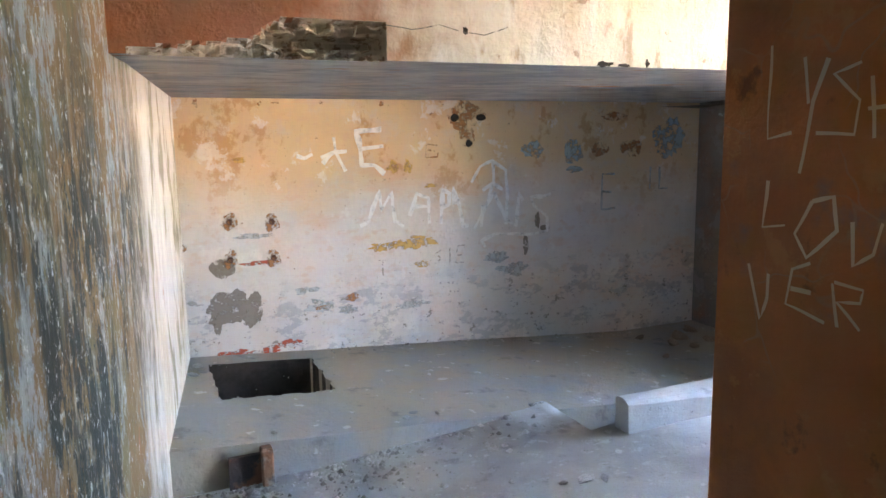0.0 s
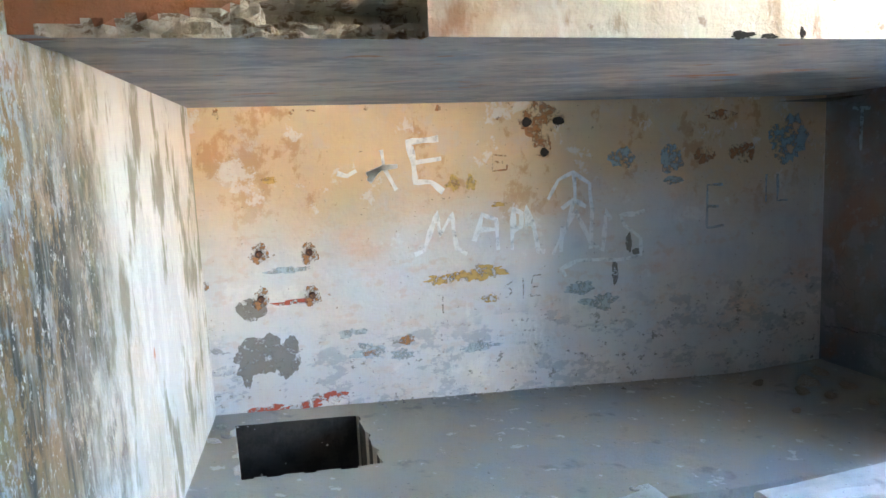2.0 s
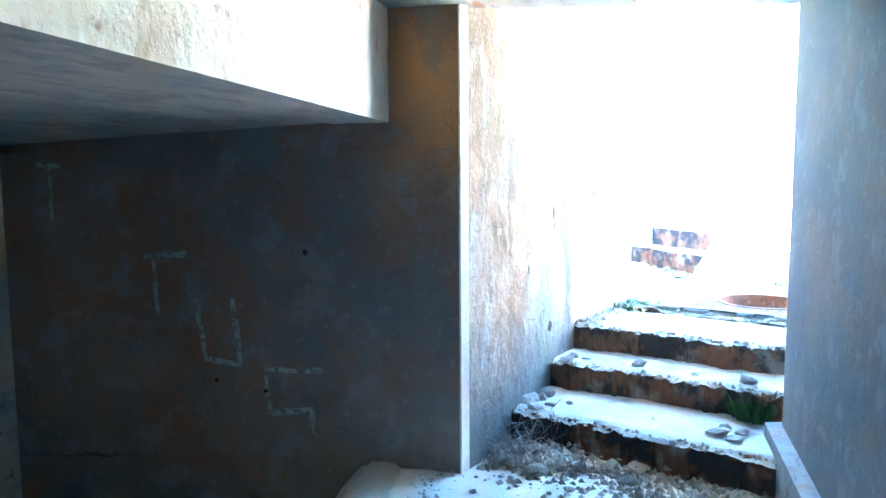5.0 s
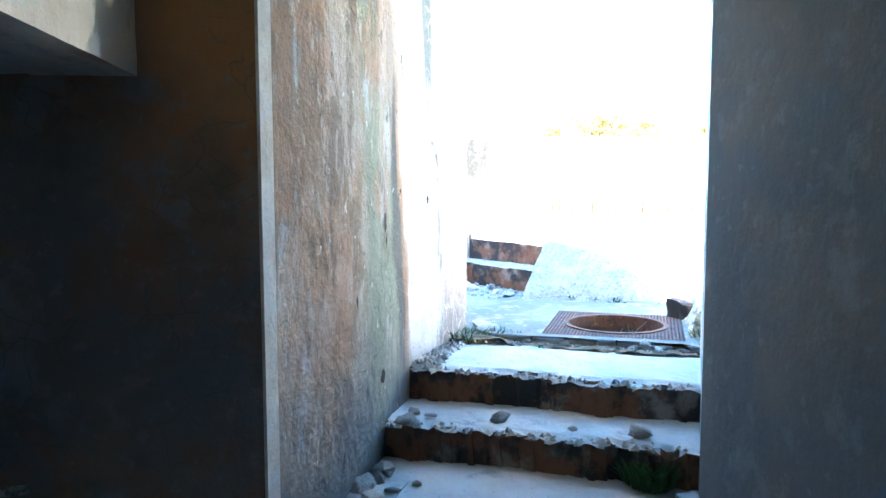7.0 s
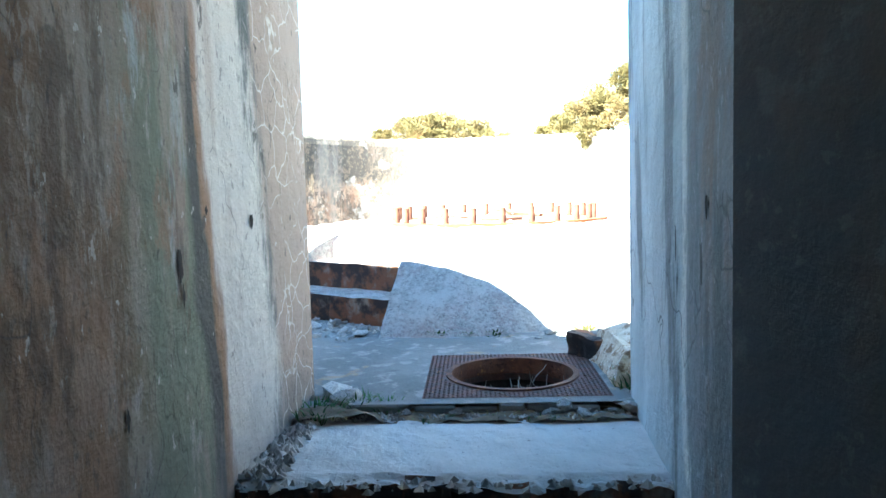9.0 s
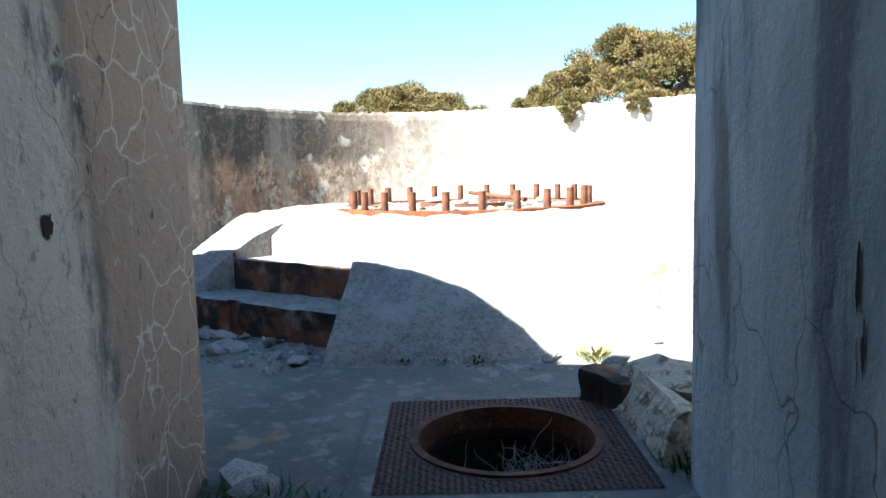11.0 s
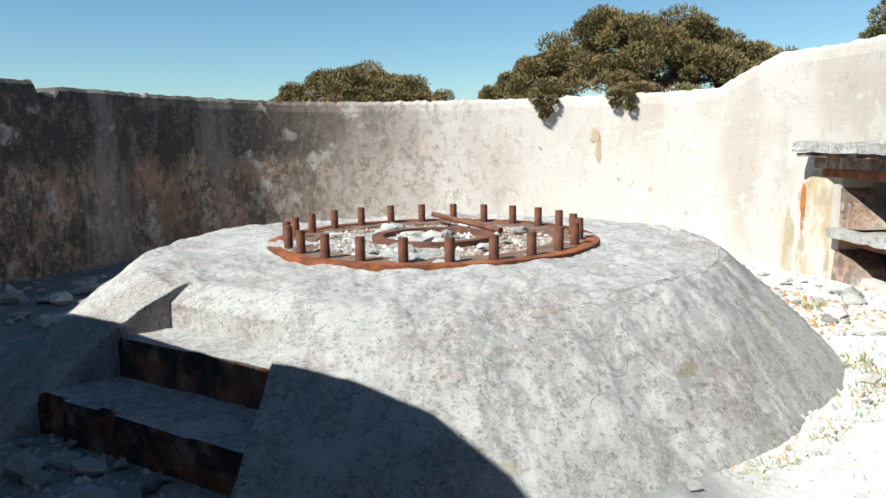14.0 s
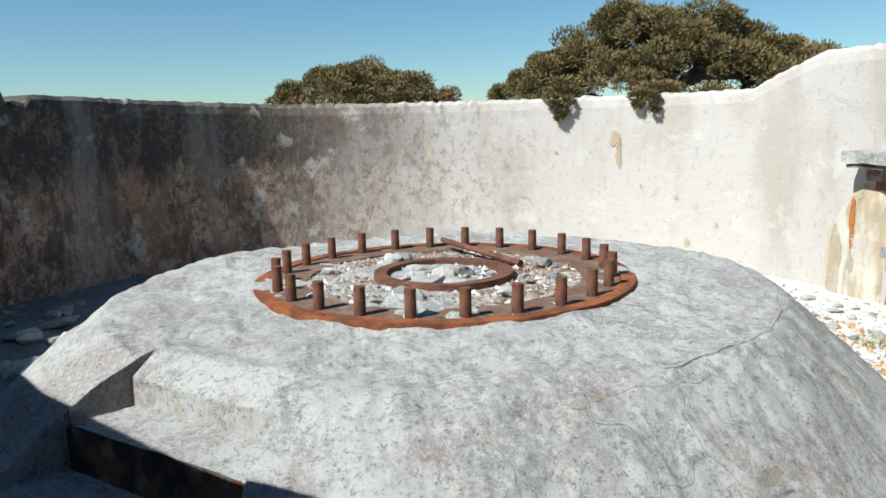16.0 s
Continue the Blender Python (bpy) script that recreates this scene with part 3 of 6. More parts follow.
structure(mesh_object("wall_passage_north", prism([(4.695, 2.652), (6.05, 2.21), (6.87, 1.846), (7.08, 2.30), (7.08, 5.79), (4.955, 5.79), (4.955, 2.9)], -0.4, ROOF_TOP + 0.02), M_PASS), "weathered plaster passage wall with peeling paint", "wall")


def shadow_wall():
    """Unseen curved wall beside the pit; outline and heights shape the mound's shadow."""
    bm = bmesh.new()
    cols = []
    # Top heights follow the wanted shadow edge on the mound
    for x, y, h in ((7.083, 2.30, 2.99), (7.4, 2.30, 3.06), (7.7, 2.22, 2.94), (8.0, 2.24, 2.78), (8.24, 2.39, 2.70), (8.53, 2.72, 2.83), (9.3, 3.25, 2.94), (10.36, 3.75, 3.0), (11.6, 3.9, 3.0)):
        cols.append([bm.verts.new(p) for p in ((x, y, -0.4), (x, y, h), (x, 5.79, h), (x, 5.79, -0.4))])
    for p, q in zip(cols, cols[1:]):
        for j in range(4):
            bm.faces.new((p[j], q[j], q[(j + 1) % 4], p[(j + 1) % 4]))
    bm.faces.new(cols[0]), bm.faces.new(list(reversed(cols[-1])))
    bmesh.ops.recalc_face_normals(bm, faces=bm.faces)
    return bm


structure(mesh_object("shadow_flank", shadow_wall(), M_PASS), "unseen curved flank wall, its top shaped to cast the mound's shadow", "wall")
structure(mesh_object("wall_pier", prism([(1.04, 1.29), (5.0, 1.14), (5.0, -3.2), (1.04, -3.2)], -0.4, ROOM_TOP + 0.01), M_PIER), "thick rust-brown plaster pier with scratched letters", "wall")
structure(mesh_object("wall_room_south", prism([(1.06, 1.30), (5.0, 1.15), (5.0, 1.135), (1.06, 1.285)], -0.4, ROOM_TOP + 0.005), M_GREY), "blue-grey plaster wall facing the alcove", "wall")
# Slab out of view, added to hold sun and sky light off the passage
structure(mesh_object("shade_slab", prism([(4.5, 0.9), (6.25, 0.4), (6.5, 2.2), (6.3, 2.9), (4.5, 2.94)], ROOF_TOP + 0.022, 3.3), M_SOFFIT), "added unseen slab that shades the passage", "ceiling")
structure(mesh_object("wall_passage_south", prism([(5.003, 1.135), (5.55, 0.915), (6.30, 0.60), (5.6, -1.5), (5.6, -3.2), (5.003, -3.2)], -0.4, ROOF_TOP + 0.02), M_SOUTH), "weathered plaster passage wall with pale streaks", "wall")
structure(mesh_object("wall_south", prism([(LF[0], -3.0), (1.04, -3.0), (1.04, -3.3), (LF[0], -3.3)], -0.4, ROOM_TOP + 0.01), M_PIER), "dark plaster end wall", "wall")


def spall_height(x):
    if x < -0.18 or x > 0.79:
        return 0.0
    if x < 0.25:
        return 0.012 + 0.05 * max(0.0, (x + 0.18) / 0.43) + 0.01 * noise.noise(Vector((x * 20, 0, 0)))
    return 0.06 + 0.085 * min(1.0, (x - 0.25) / 0.12) + 0.018 * noise.noise(Vector((x * 14, 2, 0)))


def beam_mesh():
    bm = bmesh.new()
    xs = lines(-0.26, 4.637, 0.025, (0.79,))
    ts = [-0.3, -0.22, -0.15, -0.1, -0.05, 0.0] + [float(v) for v in np.arange(0.012, 0.22, 0.014)] + [0.27, 0.35, 0.45, 0.53]
    rows = []
    for x in xs:
        face = 2.845 + 0.0378 * (x + 0.26)
        row = []
        for t in ts:
            if t < 0:
                p = (x, face - t, 1.985 + ripple(x, t, 2, 4, 0.004))
            else:
                h = spall_height(x)
                deep = 0.0
                if t < h:
                    deep = 0.05 + 0.05 * noise.noise(Vector((x * 17, t * 30, 4))) + 0.03 * noise.noise(Vector((x * 40, t * 60, 1)))
                    if 0.36 < x < 0.78 and 0.045 < t < 0.085:
                        deep = 0.17
                p = (x, face + max(0.0, deep) + ripple(x, t, 6, 5, 0.004), 1.985 + t)
            row.append(bm.verts.new(p))
        rows.append(row)
    for i in range(len(xs) - 1):
        for j in range(len(ts) - 1):
            f = bm.faces.new((rows[i][j], rows[i + 1][j], rows[i + 1][j + 1], rows[i][j + 1]))
            x, t = (xs[i] + xs[i + 1]) / 2, (ts[j] + ts[j + 1]) / 2
            f.material_index = 2 if t < 0 else 1 if t < spall_height(x) + 0.006 and x < 0.8 else 0
    return bm


beam = mesh_object("beam", beam_mesh(), M_FASCIA)
beam.data.materials.append(M_BREAK)
beam.data.materials.append(M_SOFFIT)
structure(beam, "limewashed beam over the alcove, its lower edge broken open", "beam")
structure(mesh_object("beam_core", prism([(-0.26, 3.03), (4.637, 3.21), (4.637, 3.4), (-0.2, 3.3)], 2.0, ROOM_TOP - 0.002), M_BREAK), "rough concrete core behind the broken beam face", "beam")
bm = prism([(-0.25, 3.13), (4.637, 3.32), (4.637, 5.287), (0.098, 5.287)], 1.991, 2.3)
for v in bm.verts:
    if v.co.z < 2.1 and v.co.y > 5.0:
        v.co.z = 1.953 if v.co.x < 1.0 else 1.912
structure(mesh_object("ceiling_alcove", bm, M_SOFFIT), "low grey concrete alcove ceiling", "ceiling")
structure(mesh_object("ceiling", prism([(-1.9, -3.3), (5.0, -3.3), (5.05, 1.2), (4.93, 1.7), (4.85, 2.2), (4.75, 2.66), (4.9, 5.79), (-1.9, 5.79)], ROOM_TOP, ROOF_TOP + 0.02), M_SOFFIT), "grey concrete room ceiling with a broken edge", "ceiling")


def kerb_mesh():
    """The kerb before the platform: a worn sloping bar with a chipped outer edge."""
    bm = bmesh.new()
    rows = []
    for x in lines(2.17, 4.636, 0.04):
        k = (x - 2.17) / 2.466
        outer = 3.06 - 0.17 * min(1.0, k / 0.45) + 0.10 * max(0.0, (k - 0.6) / 0.4) + 0.02 * noise.noise(Vector((x * 5, 1, 0)))
        top = 0.238 + 0.05 * max(0.0, k - 0.4) / 0.6 + 0.006 * noise.noise(Vector((x * 4, 7, 0)))
        inner = 3.165 + 0.008 * noise.noise(Vector((x * 9, 4, 0)))
        chip = 0.02 + 0.02 * abs(noise.noise(Vector((x * 7, 2, 5))))
        rows.append([bm.verts.new((x, y, z)) for y, z in ((outer - 0.03, -0.3), (outer - 0.01, top - chip), (outer + chip, top), ((outer + inner) / 2, top + 0.004), (inner - 0.015, top), (inner, top - 0.015), (inner, -0.3))])
    for p, q in zip(rows, rows[1:]):
        for j in range(6):
            bm.faces.new((p[j], q[j], q[j + 1], p[j + 1]))
    bm.faces.new(rows[0]), bm.faces.new(list(reversed(rows[-1])))
    bmesh.ops.recalc_face_normals(bm, faces=bm.faces)
    return bm


structure(mesh_object("kerb", kerb_mesh(), M_STEP), "low worn concrete kerb at the platform", "kerb")
structure(mesh_object("wall_kerb", prism([(2.0, 1.255), (5.05, 1.14), (5.03, 1.225), (2.0, 1.33)], -0.3, 0.50), M_SOUTH), "low concrete kerb along the wall foot", "kerb")

# ---- passage steps ----
def step(name, s0, s1, z):
    def f(s, w):
        lip = s0 + 0.045 * noise.noise(Vector((w * 3, z, 0))) + 0.028 * noise.noise(Vector((w * 14, z, 3))) + 0.016 * noise.noise(Vector((w * 37, z, 5)))
        if s < lip:
            return z - 0.22
        worn = max(0.0, 1 - (s - lip) / 0.09) * (0.010 + 0.07 * abs(noise.noise(Vector((w * 9, s * 18, z)))))
        return z + ripple(s, w, z, 3, 0.008) - worn
    return structure(mesh_object(name, sheet(lines(s0 - 0.09, s0 + 0.1, 0.012) + lines(s0 + 0.13, s1, 0.04), lines(2.4, 4.35, 0.025), f, PASS), M_STEP, steep=M_BRICKY), "worn grey concrete step with a chipped edge", "step")


step("step", 3.98, 4.56, 0.437)
step("step", 4.53, 4.93, 0.597)
step("step", 4.91, 5.545, SLAB)

# ---- yard ----
C = Vector((10.2, -0.34))
W0, WR = Vector((10.89, -0.33)), 3.70


def yard_z(x, y):
    return YARD + ripple(x, y, 0, 0.8, 0.012) + ripple(x, y, 7, 5, 0.004)


HOLE = Vector(sw(6.08, 3.19))
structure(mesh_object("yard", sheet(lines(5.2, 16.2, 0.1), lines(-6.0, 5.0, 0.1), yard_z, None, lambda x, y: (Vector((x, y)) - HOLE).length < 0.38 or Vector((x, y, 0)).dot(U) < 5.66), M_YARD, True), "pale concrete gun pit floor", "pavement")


def arc_wall(name, a0, a1, low, top, r0, r1, label, material=None):
    """A curved wall between two angles about the pit's middle, from low up to top(angle)."""
    bm = bmesh.new()
    n = max(2, int(abs(a1 - a0) / 0.8))
    cols = []
    for i in range(n + 1):
        a = a0 + (a1 - a0) * i / n
        d = Vector((math.cos(radians(a)), math.sin(radians(a))))
        h = top(a)
        col = []
        for r, z in ((r0, low), (r0, low + (h - low) * 0.3), (r0, low + (h - low) * 0.6), (r0, h - 0.12), (r0 + 0.015, h - 0.04), (r0 + 0.05, h), (r1 - 0.03, h), (r1, h - 0.05), (r1, low)):
            q = W0 + d * (r + ripple(d.x * 2, d.y * 2, z * 0.5, 1.0, 0.012))
            chip = 0.03 * noise.noise(Vector((a * 0.9, 3, 0))) + 0.015 * noise.noise(Vector((a * 3.1, 1, 0)))
            col.append(bm.verts.new((q.x, q.y, z + (chip if z > h - 0.05 and h > 2.2 else 0))))
        cols.append(col)
    k = len(cols[0])
    for i in range(n):
        for j in range(k):
            bm.faces.new((cols[i][j], cols[i + 1][j], cols[i + 1][(j + 1) % k], cols[i][(j + 1) % k]))
    bm.faces.new(cols[0]), bm.faces.new(list(reversed(cols[-1])))
    bmesh.ops.recalc_face_normals(bm, faces=bm.faces)
    return structure(mesh_object(name, bm, material or M_PARAPET), label, "wall")


def parapet_top(a):
    if a < -79:
        k = min(1.0, (-79 - a) / 11)
        return 2.46 + 0.30 * k ** 0.8
    if a > 43.5:
        return 2.62
    if a > 40.3:
        return 2.51
    return 2.48 + 0.1 * max(0.0, a) / 40


NICHE0, NICHE1 = -125.0, -103.0
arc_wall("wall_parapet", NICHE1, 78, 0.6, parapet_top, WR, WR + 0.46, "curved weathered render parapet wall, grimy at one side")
arc_wall("wall_parapet_end", -160, NICHE0, 0.6, parapet_top, WR, WR + 0.46, "pale weathered render parapet wall")
arc_wall("wall_niche_head", NICHE0, NICHE1, 1.66, parapet_top, WR, WR + 0.46, "pale render wall over the shelter niche")
arc_wall("wall_niche_sill", NICHE0, NICHE1, 0.6, lambda a: 0.86, WR, WR + 0.46, "low render wall under the shelter niche")
# Niche back painted dark in place of the shade under its lintel
arc_wall("wall_niche_back", NICHE0 - 4, NICHE1 + 4, 0.6, lambda a: 1.9, WR + 0.62, WR + 0.8, "back of the shelter niche, coloured dark for shade", M_RECESS_SHADE)

# ---- gun mounting mound ----
NA = radians(126)
MOUND = Matrix.Translation((C.x, C.y, 0)) @ Matrix.Rotation(NA, 4, "Z")


FOOT = ((-180, 2.42), (-60, 2.48), (-20, 2.58), (0, 2.72), (18, 2.82), (28, 2.74), (40, 2.58), (54, 2.44), (75, 2.40), (180, 2.42))


def foot(n, w):
    """The radius at which the mound's slope meets the pit floor, wider beside the notch."""
    return float(np.interp(math.degrees(math.atan2(w, n)), [a for a, _ in FOOT], [r for _, r in FOOT]))


def cone(r, reach):
    if r < 1.8:
        return 1.354 + 0.03 * (1.8 - r) / 0.8 if r > 1.0 else 1.378
    return 1.354 - 0.56 * ((r - 1.8) / (reach - 1.8)) ** 1.12


def notch_half(n, side):
    """Half the width of the step notch, which flares outwards, on the side of +w or -w."""
    return 0.40 + max(0.0, n - 1.80) * (0.52 if side > 0 else 0.30)


def notch_z(n, w):
    lip = 0.014 * noise.noise(Vector((w * 7, n * 2, 3)))
    if n < 1.78:
        return 1.355 - 0.085 * max(0.0, (n - 1.62) / 0.16) ** 1.3 + lip
    z = 1.158 if n < 2.03 + lip else 0.975 if n < 2.36 + lip else 0.6
    return z + ripple(n, w, 8, 5, 0.008)


def mound_z(n, w):
    r = math.hypot(n, w)
    z = cone(r, foot(n, w)) + ripple(n, w, 1, 1.6, 0.03) + ripple(n, w, 4, 7, 0.016) + ripple(n, w, 2, 13, 0.004)
    if n > 1.62 and abs(w) < notch_half(n, w):
        z = min(notch_z(n, w), z + 0.02) if n < 1.78 else notch_z(n, w)
    return max(z, 0.6)


def mound_mesh():
    """A fine grid whose lines follow the flared cheeks of the notch."""
    bm = bmesh.new()
    ns, ws = lines(-2.95, 2.95, 0.04, (1.62, 1.78, 2.03, 2.36)), lines(-2.95, 2.95, 0.04, (-0.40, 0.40))
    rows = []
    for n in ns:
        row = []
        for w in ws:
            k = notch_half(n, w) / 0.40
            a = abs(w)
            k = k if a < 0.404 else 1 + (k - 1) * max(0.0, 1 - (a - 0.404) / 1.4) * 0.40 / a
            p = w * k
            row.append(bm.verts.new(MOUND @ Vector((n, p, mound_z(n, p)))))
        rows.append(row)
    for i in range(len(ns) - 1):
        for j in range(len(ws) - 1):
            if math.hypot((ns[i] + ns[i + 1]) / 2, (ws[j] + ws[j + 1]) / 2) < 3.0:
                bm.faces.new((rows[i][j], rows[i + 1][j], rows[i + 1][j + 1], rows[i][j + 1]))
    bmesh.ops.delete(bm, geom=[v for v in bm.verts if not v.link_faces], context="VERTS")
    return bm


structure(mesh_object("mound", mound_mesh(), M_CONC), "sloping round bleached concrete gun mounting with steps cut in", "mound")

mound = bpy.data.objects["mound"]
mound.data.materials.append(M_BRICKY)
for poly in mound.data.polygons:
    q = MOUND.inverted() @ poly.center
    if q.x > 1.9 and abs(q.y) < 0.75 and abs(poly.normal.z) < 0.6 and abs((MOUND.to_3x3().inverted() @ poly.normal).x) > 0.5:
        poly.material_index = 1

# ---- surrounding ground ----
def outer_ground():
    bm = bmesh.new()
    rings = []
    for r, z in ((WR + 0.44, 1.9), (7, 1.9), (14, 1.7), (60, 1.0), (900, 0.0)):
        rings.append([bm.verts.new((W0.x + r * math.cos(a), W0.y + r * math.sin(a), z + ripple(r * math.cos(a), r * math.sin(a), 0, 0.3, 0.15))) for a in np.linspace(radians(-150), radians(140), 90)])
    for p, q in zip(rings, rings[1:]):
        for i in range(89):
            bm.faces.new((p[i], q[i], q[i + 1], p[i + 1]))
    return bm


structure(mesh_object("ground", outer_ground(), M_DIRT, True), "dry scrub ground outside the parapet", "ground")

# ---- bolt ring ----
def annulus(bm, r0, r1, z0, z1, n=72, wobble=0.0):
    def loop(r, z):
        return [bm.verts.new(((r + wobble * noise.noise(Vector((math.cos(a) * 3, math.sin(a) * 3, r)))) * math.cos(a), (r + wobble * noise.noise(Vector((math.cos(a) * 3, math.sin(a) * 3, r)))) * math.sin(a), z)) for a in [2 * math.pi * i / n for i in range(n)]]
    ls = [loop(r0, z0), loop(r0, z1), loop(r1, z1), loop(r1, z0)]
    for a, b in zip(ls, ls[1:]):
        for i in range(n):
            bm.faces.new((a[i], b[i], b[(i + 1) % n], a[(i + 1) % n]))
    bmesh.ops.recalc_face_normals(bm, faces=bm.faces)
    return bm


ring = base("bolt_ring", C.x, C.y, 1.37, "rusted iron holding-down ring with upright bolts on the mound", "gun ring")
part("outer_ring", annulus(bmesh.new(), 0.99, 1.07, -0.03, 0.028, wobble=0.006), M_RUST, ring)
part("flange", annulus(bmesh.new(), 0.78, 0.985, -0.03, 0.020, wobble=0.006), M_FLANGE, ring, "grey-brown rusted flange under the bolts")
part("inner_ring", annulus(bmesh.new(), 0.33, 0.40, -0.08, 0.045, wobble=0.003), M_BOLT, ring)
for k in range(24):
    a = radians(13.1 + 15 * k)
    bm = bmesh.new()
    bmesh.ops.create_cone(bm, cap_ends=True, segments=14, radius1=0.028, radius2=0.027, depth=0.135)
    bolt = part("bolt", bm, M_BOLT, ring)
    bolt.matrix_basis = pose(0.945 * math.cos(a), 0.945 * math.sin(a), 0.028 + 0.06)

# ---- manhole ----
mh = base("manhole_frame", HOLE.x, HOLE.y, YARD, "rusty chequered manhole frame open in the pit floor", "manhole")
bm = bmesh.new()
for i in range(64):
    a0, a1 = 2 * math.pi * i / 64, 2 * math.pi * (i + 1) / 64

    def edge(a):
        c, s = math.cos(a), math.sin(a)
        k = 0.40 / max(abs(c), abs(s))
        return c * k, s * k
    pts = [(0.31 * math.cos(a0), 0.31 * math.sin(a0)), edge(a0), edge(a1), (0.31 * math.cos(a1), 0.31 * math.sin(a1))]
    bm.faces.new([bm.verts.new(PASS @ Vector((x, y, 0.012))) for x, y in pts])
    p0, p1 = pts[0], pts[3]
    bm.faces.new([bm.verts.new(PASS @ Vector(q)) for q in ((*p0, 0.012), (*p1, 0.012), (*p1, -0.1), (*p0, -0.1))])
part("plate", bm, M_PLATE, mh)
part("rim", annulus(bmesh.new(), 0.285, 0.312, -0.06, 0.02), M_BOLT, mh)

# ---- paint, chalk and marks on the walls ----
def worn_paint(name, color, keep=0.42, scale=22.0, soft=0.14, most=1.0):
    s = Surface(name, color, rough=0.95)
    f = s.math("MULTIPLY", s.band(s.noise(scale, 8, rough=0.75), keep, keep + soft), most)
    s.t.links.new(f, s.b.inputs["Alpha"])
    return s.done()


P_CHALK = worn_paint("white chalk", (0.84, 0.83, 0.80), 0.17, 14, 0.38, 0.88)
P_FAINT = worn_paint("faint pale chalk", (0.50, 0.55, 0.56), 0.34, 22.0, 0.22, 0.85)
P_THIN = worn_paint("thin dark scratch", (0.36, 0.31, 0.26), 0.46, 40)
P_SCRATCH = worn_paint("scratched pale line", (0.80, 0.64, 0.46), 0.26, 60)
P_OCHRE = worn_paint("ochre paint", (0.58, 0.36, 0.12), 0.40, 14)
P_BLUE = worn_paint("grey-blue paint", (0.33, 0.42, 0.46), 0.42, 11)
P_PEEL = worn_paint("bare grey mortar", (0.26, 0.23, 0.20), 0.36, 14, 0.15, 0.85)
P_RED = worn_paint("red oxide", (0.45, 0.10, 0.06), 0.42)
P_RUSTY = worn_paint("rust stain", (0.40, 0.18, 0.08), 0.44, 16)
P_BLACK = worn_paint("black gouge", (0.03, 0.025, 0.02), 0.22)


def on_back(u, z, lift=0.004):
    return Vector((u, 5.29 - lift, z))


def on_east(u, z, lift=0.004):
    return Vector((4.64 - lift, u, z))


def on_pier(u, z, lift=0.004):
    return Vector((1.04 - lift, u, z))


def on_north(u, z, lift=0.005):
    # u: x along the passage's north wall
    y = 2.652 - (u - 4.695) * 0.3262 if u < 6.05 else 2.21 - (u - 6.05) * 0.4439
    return Vector((u - lift * 0.35, y - lift, z))


def on_south(u, z, lift=0.005):
    y = 1.135 - (u - 5.003) * 0.4022 if u < 5.55 else 0.915 - (u - 5.55) * 0.42
    return Vector((u + lift * 0.35, y + lift, z))


def stroke(bm, spot, points, width, seed=0.0):
    """A hand-drawn line as a thin ribbon on a wall."""
    fine = []
    for (a, b), (c, d) in zip(points, points[1:]):
        k = max(2, int(math.hypot(c - a, d - b) / 0.03))
        fine += [(a + (c - a) * i / k, b + (d - b) * i / k) for i in range(k)]
    fine.append(points[-1])
    side = []
    for i, (u, z) in enumerate(fine):
        p, q = fine[max(0, i - 1)], fine[min(len(fine) - 1, i + 1)]
        t = Vector((q[0] - p[0], q[1] - p[1]))
        t = t.normalized() if t.length > 0 else Vector((1, 0))
        w = width * (0.75 + 0.5 * noise.noise(Vector((u * 9, z * 9, seed)))) / 2
        u += 0.012 * noise.noise(Vector((u * 6, z * 6, seed + 3)))
        z += 0.012 * noise.noise(Vector((u * 6, z * 6, seed + 8)))
        side.append((bm.verts.new(spot(u - t.y * w, z + t.x * w)), bm.verts.new(spot(u + t.y * w, z - t.x * w))))
    for (a, b), (c, d) in zip(side, side[1:]):
        bm.faces.new((a, b, d, c))


def blob(bm, spot, u, z, ru, rz, seed, ragged=0.35, lift=0.003):
    """An uneven flat patch on a wall."""
    n = 72
    vs = []
    for i in range(n):
        a = 2 * math.pi * i / n
        k = 1 + ragged * noise.noise(Vector((math.cos(a) * 1.1, math.sin(a) * 1.1, seed))) + ragged * 0.55 * noise.noise(Vector((math.cos(a) * 3.3, math.sin(a) * 3.3, seed))) + ragged * 0.35 * noise.noise(Vector((math.cos(a) * 9, math.sin(a) * 9, seed)))
        vs.append(bm.verts.new(spot(u + ru * k * math.cos(a), z + rz * k * math.sin(a), lift)))
    bm.faces.new(vs)


def drawing(name, spot, strokes, width, paint, label, category="graffiti"):
    bm = bmesh.new()
    for i, pts in enumerate(strokes):
        stroke(bm, spot, pts, width, i * 1.7)
    return structure(mesh_object(name, bm, paint), label, category)


def patches(name, spot, spots, paint, label, category="mark", ragged=0.35, lift=0.003):
    bm = bmesh.new()
    for i, (u, z, ru, rz) in enumerate(spots):
        blob(bm, spot, u, z, ru, rz, i * 3.3 + spots[0][0], ragged, lift)
    return structure(mesh_object(name, bm, paint), label, category)


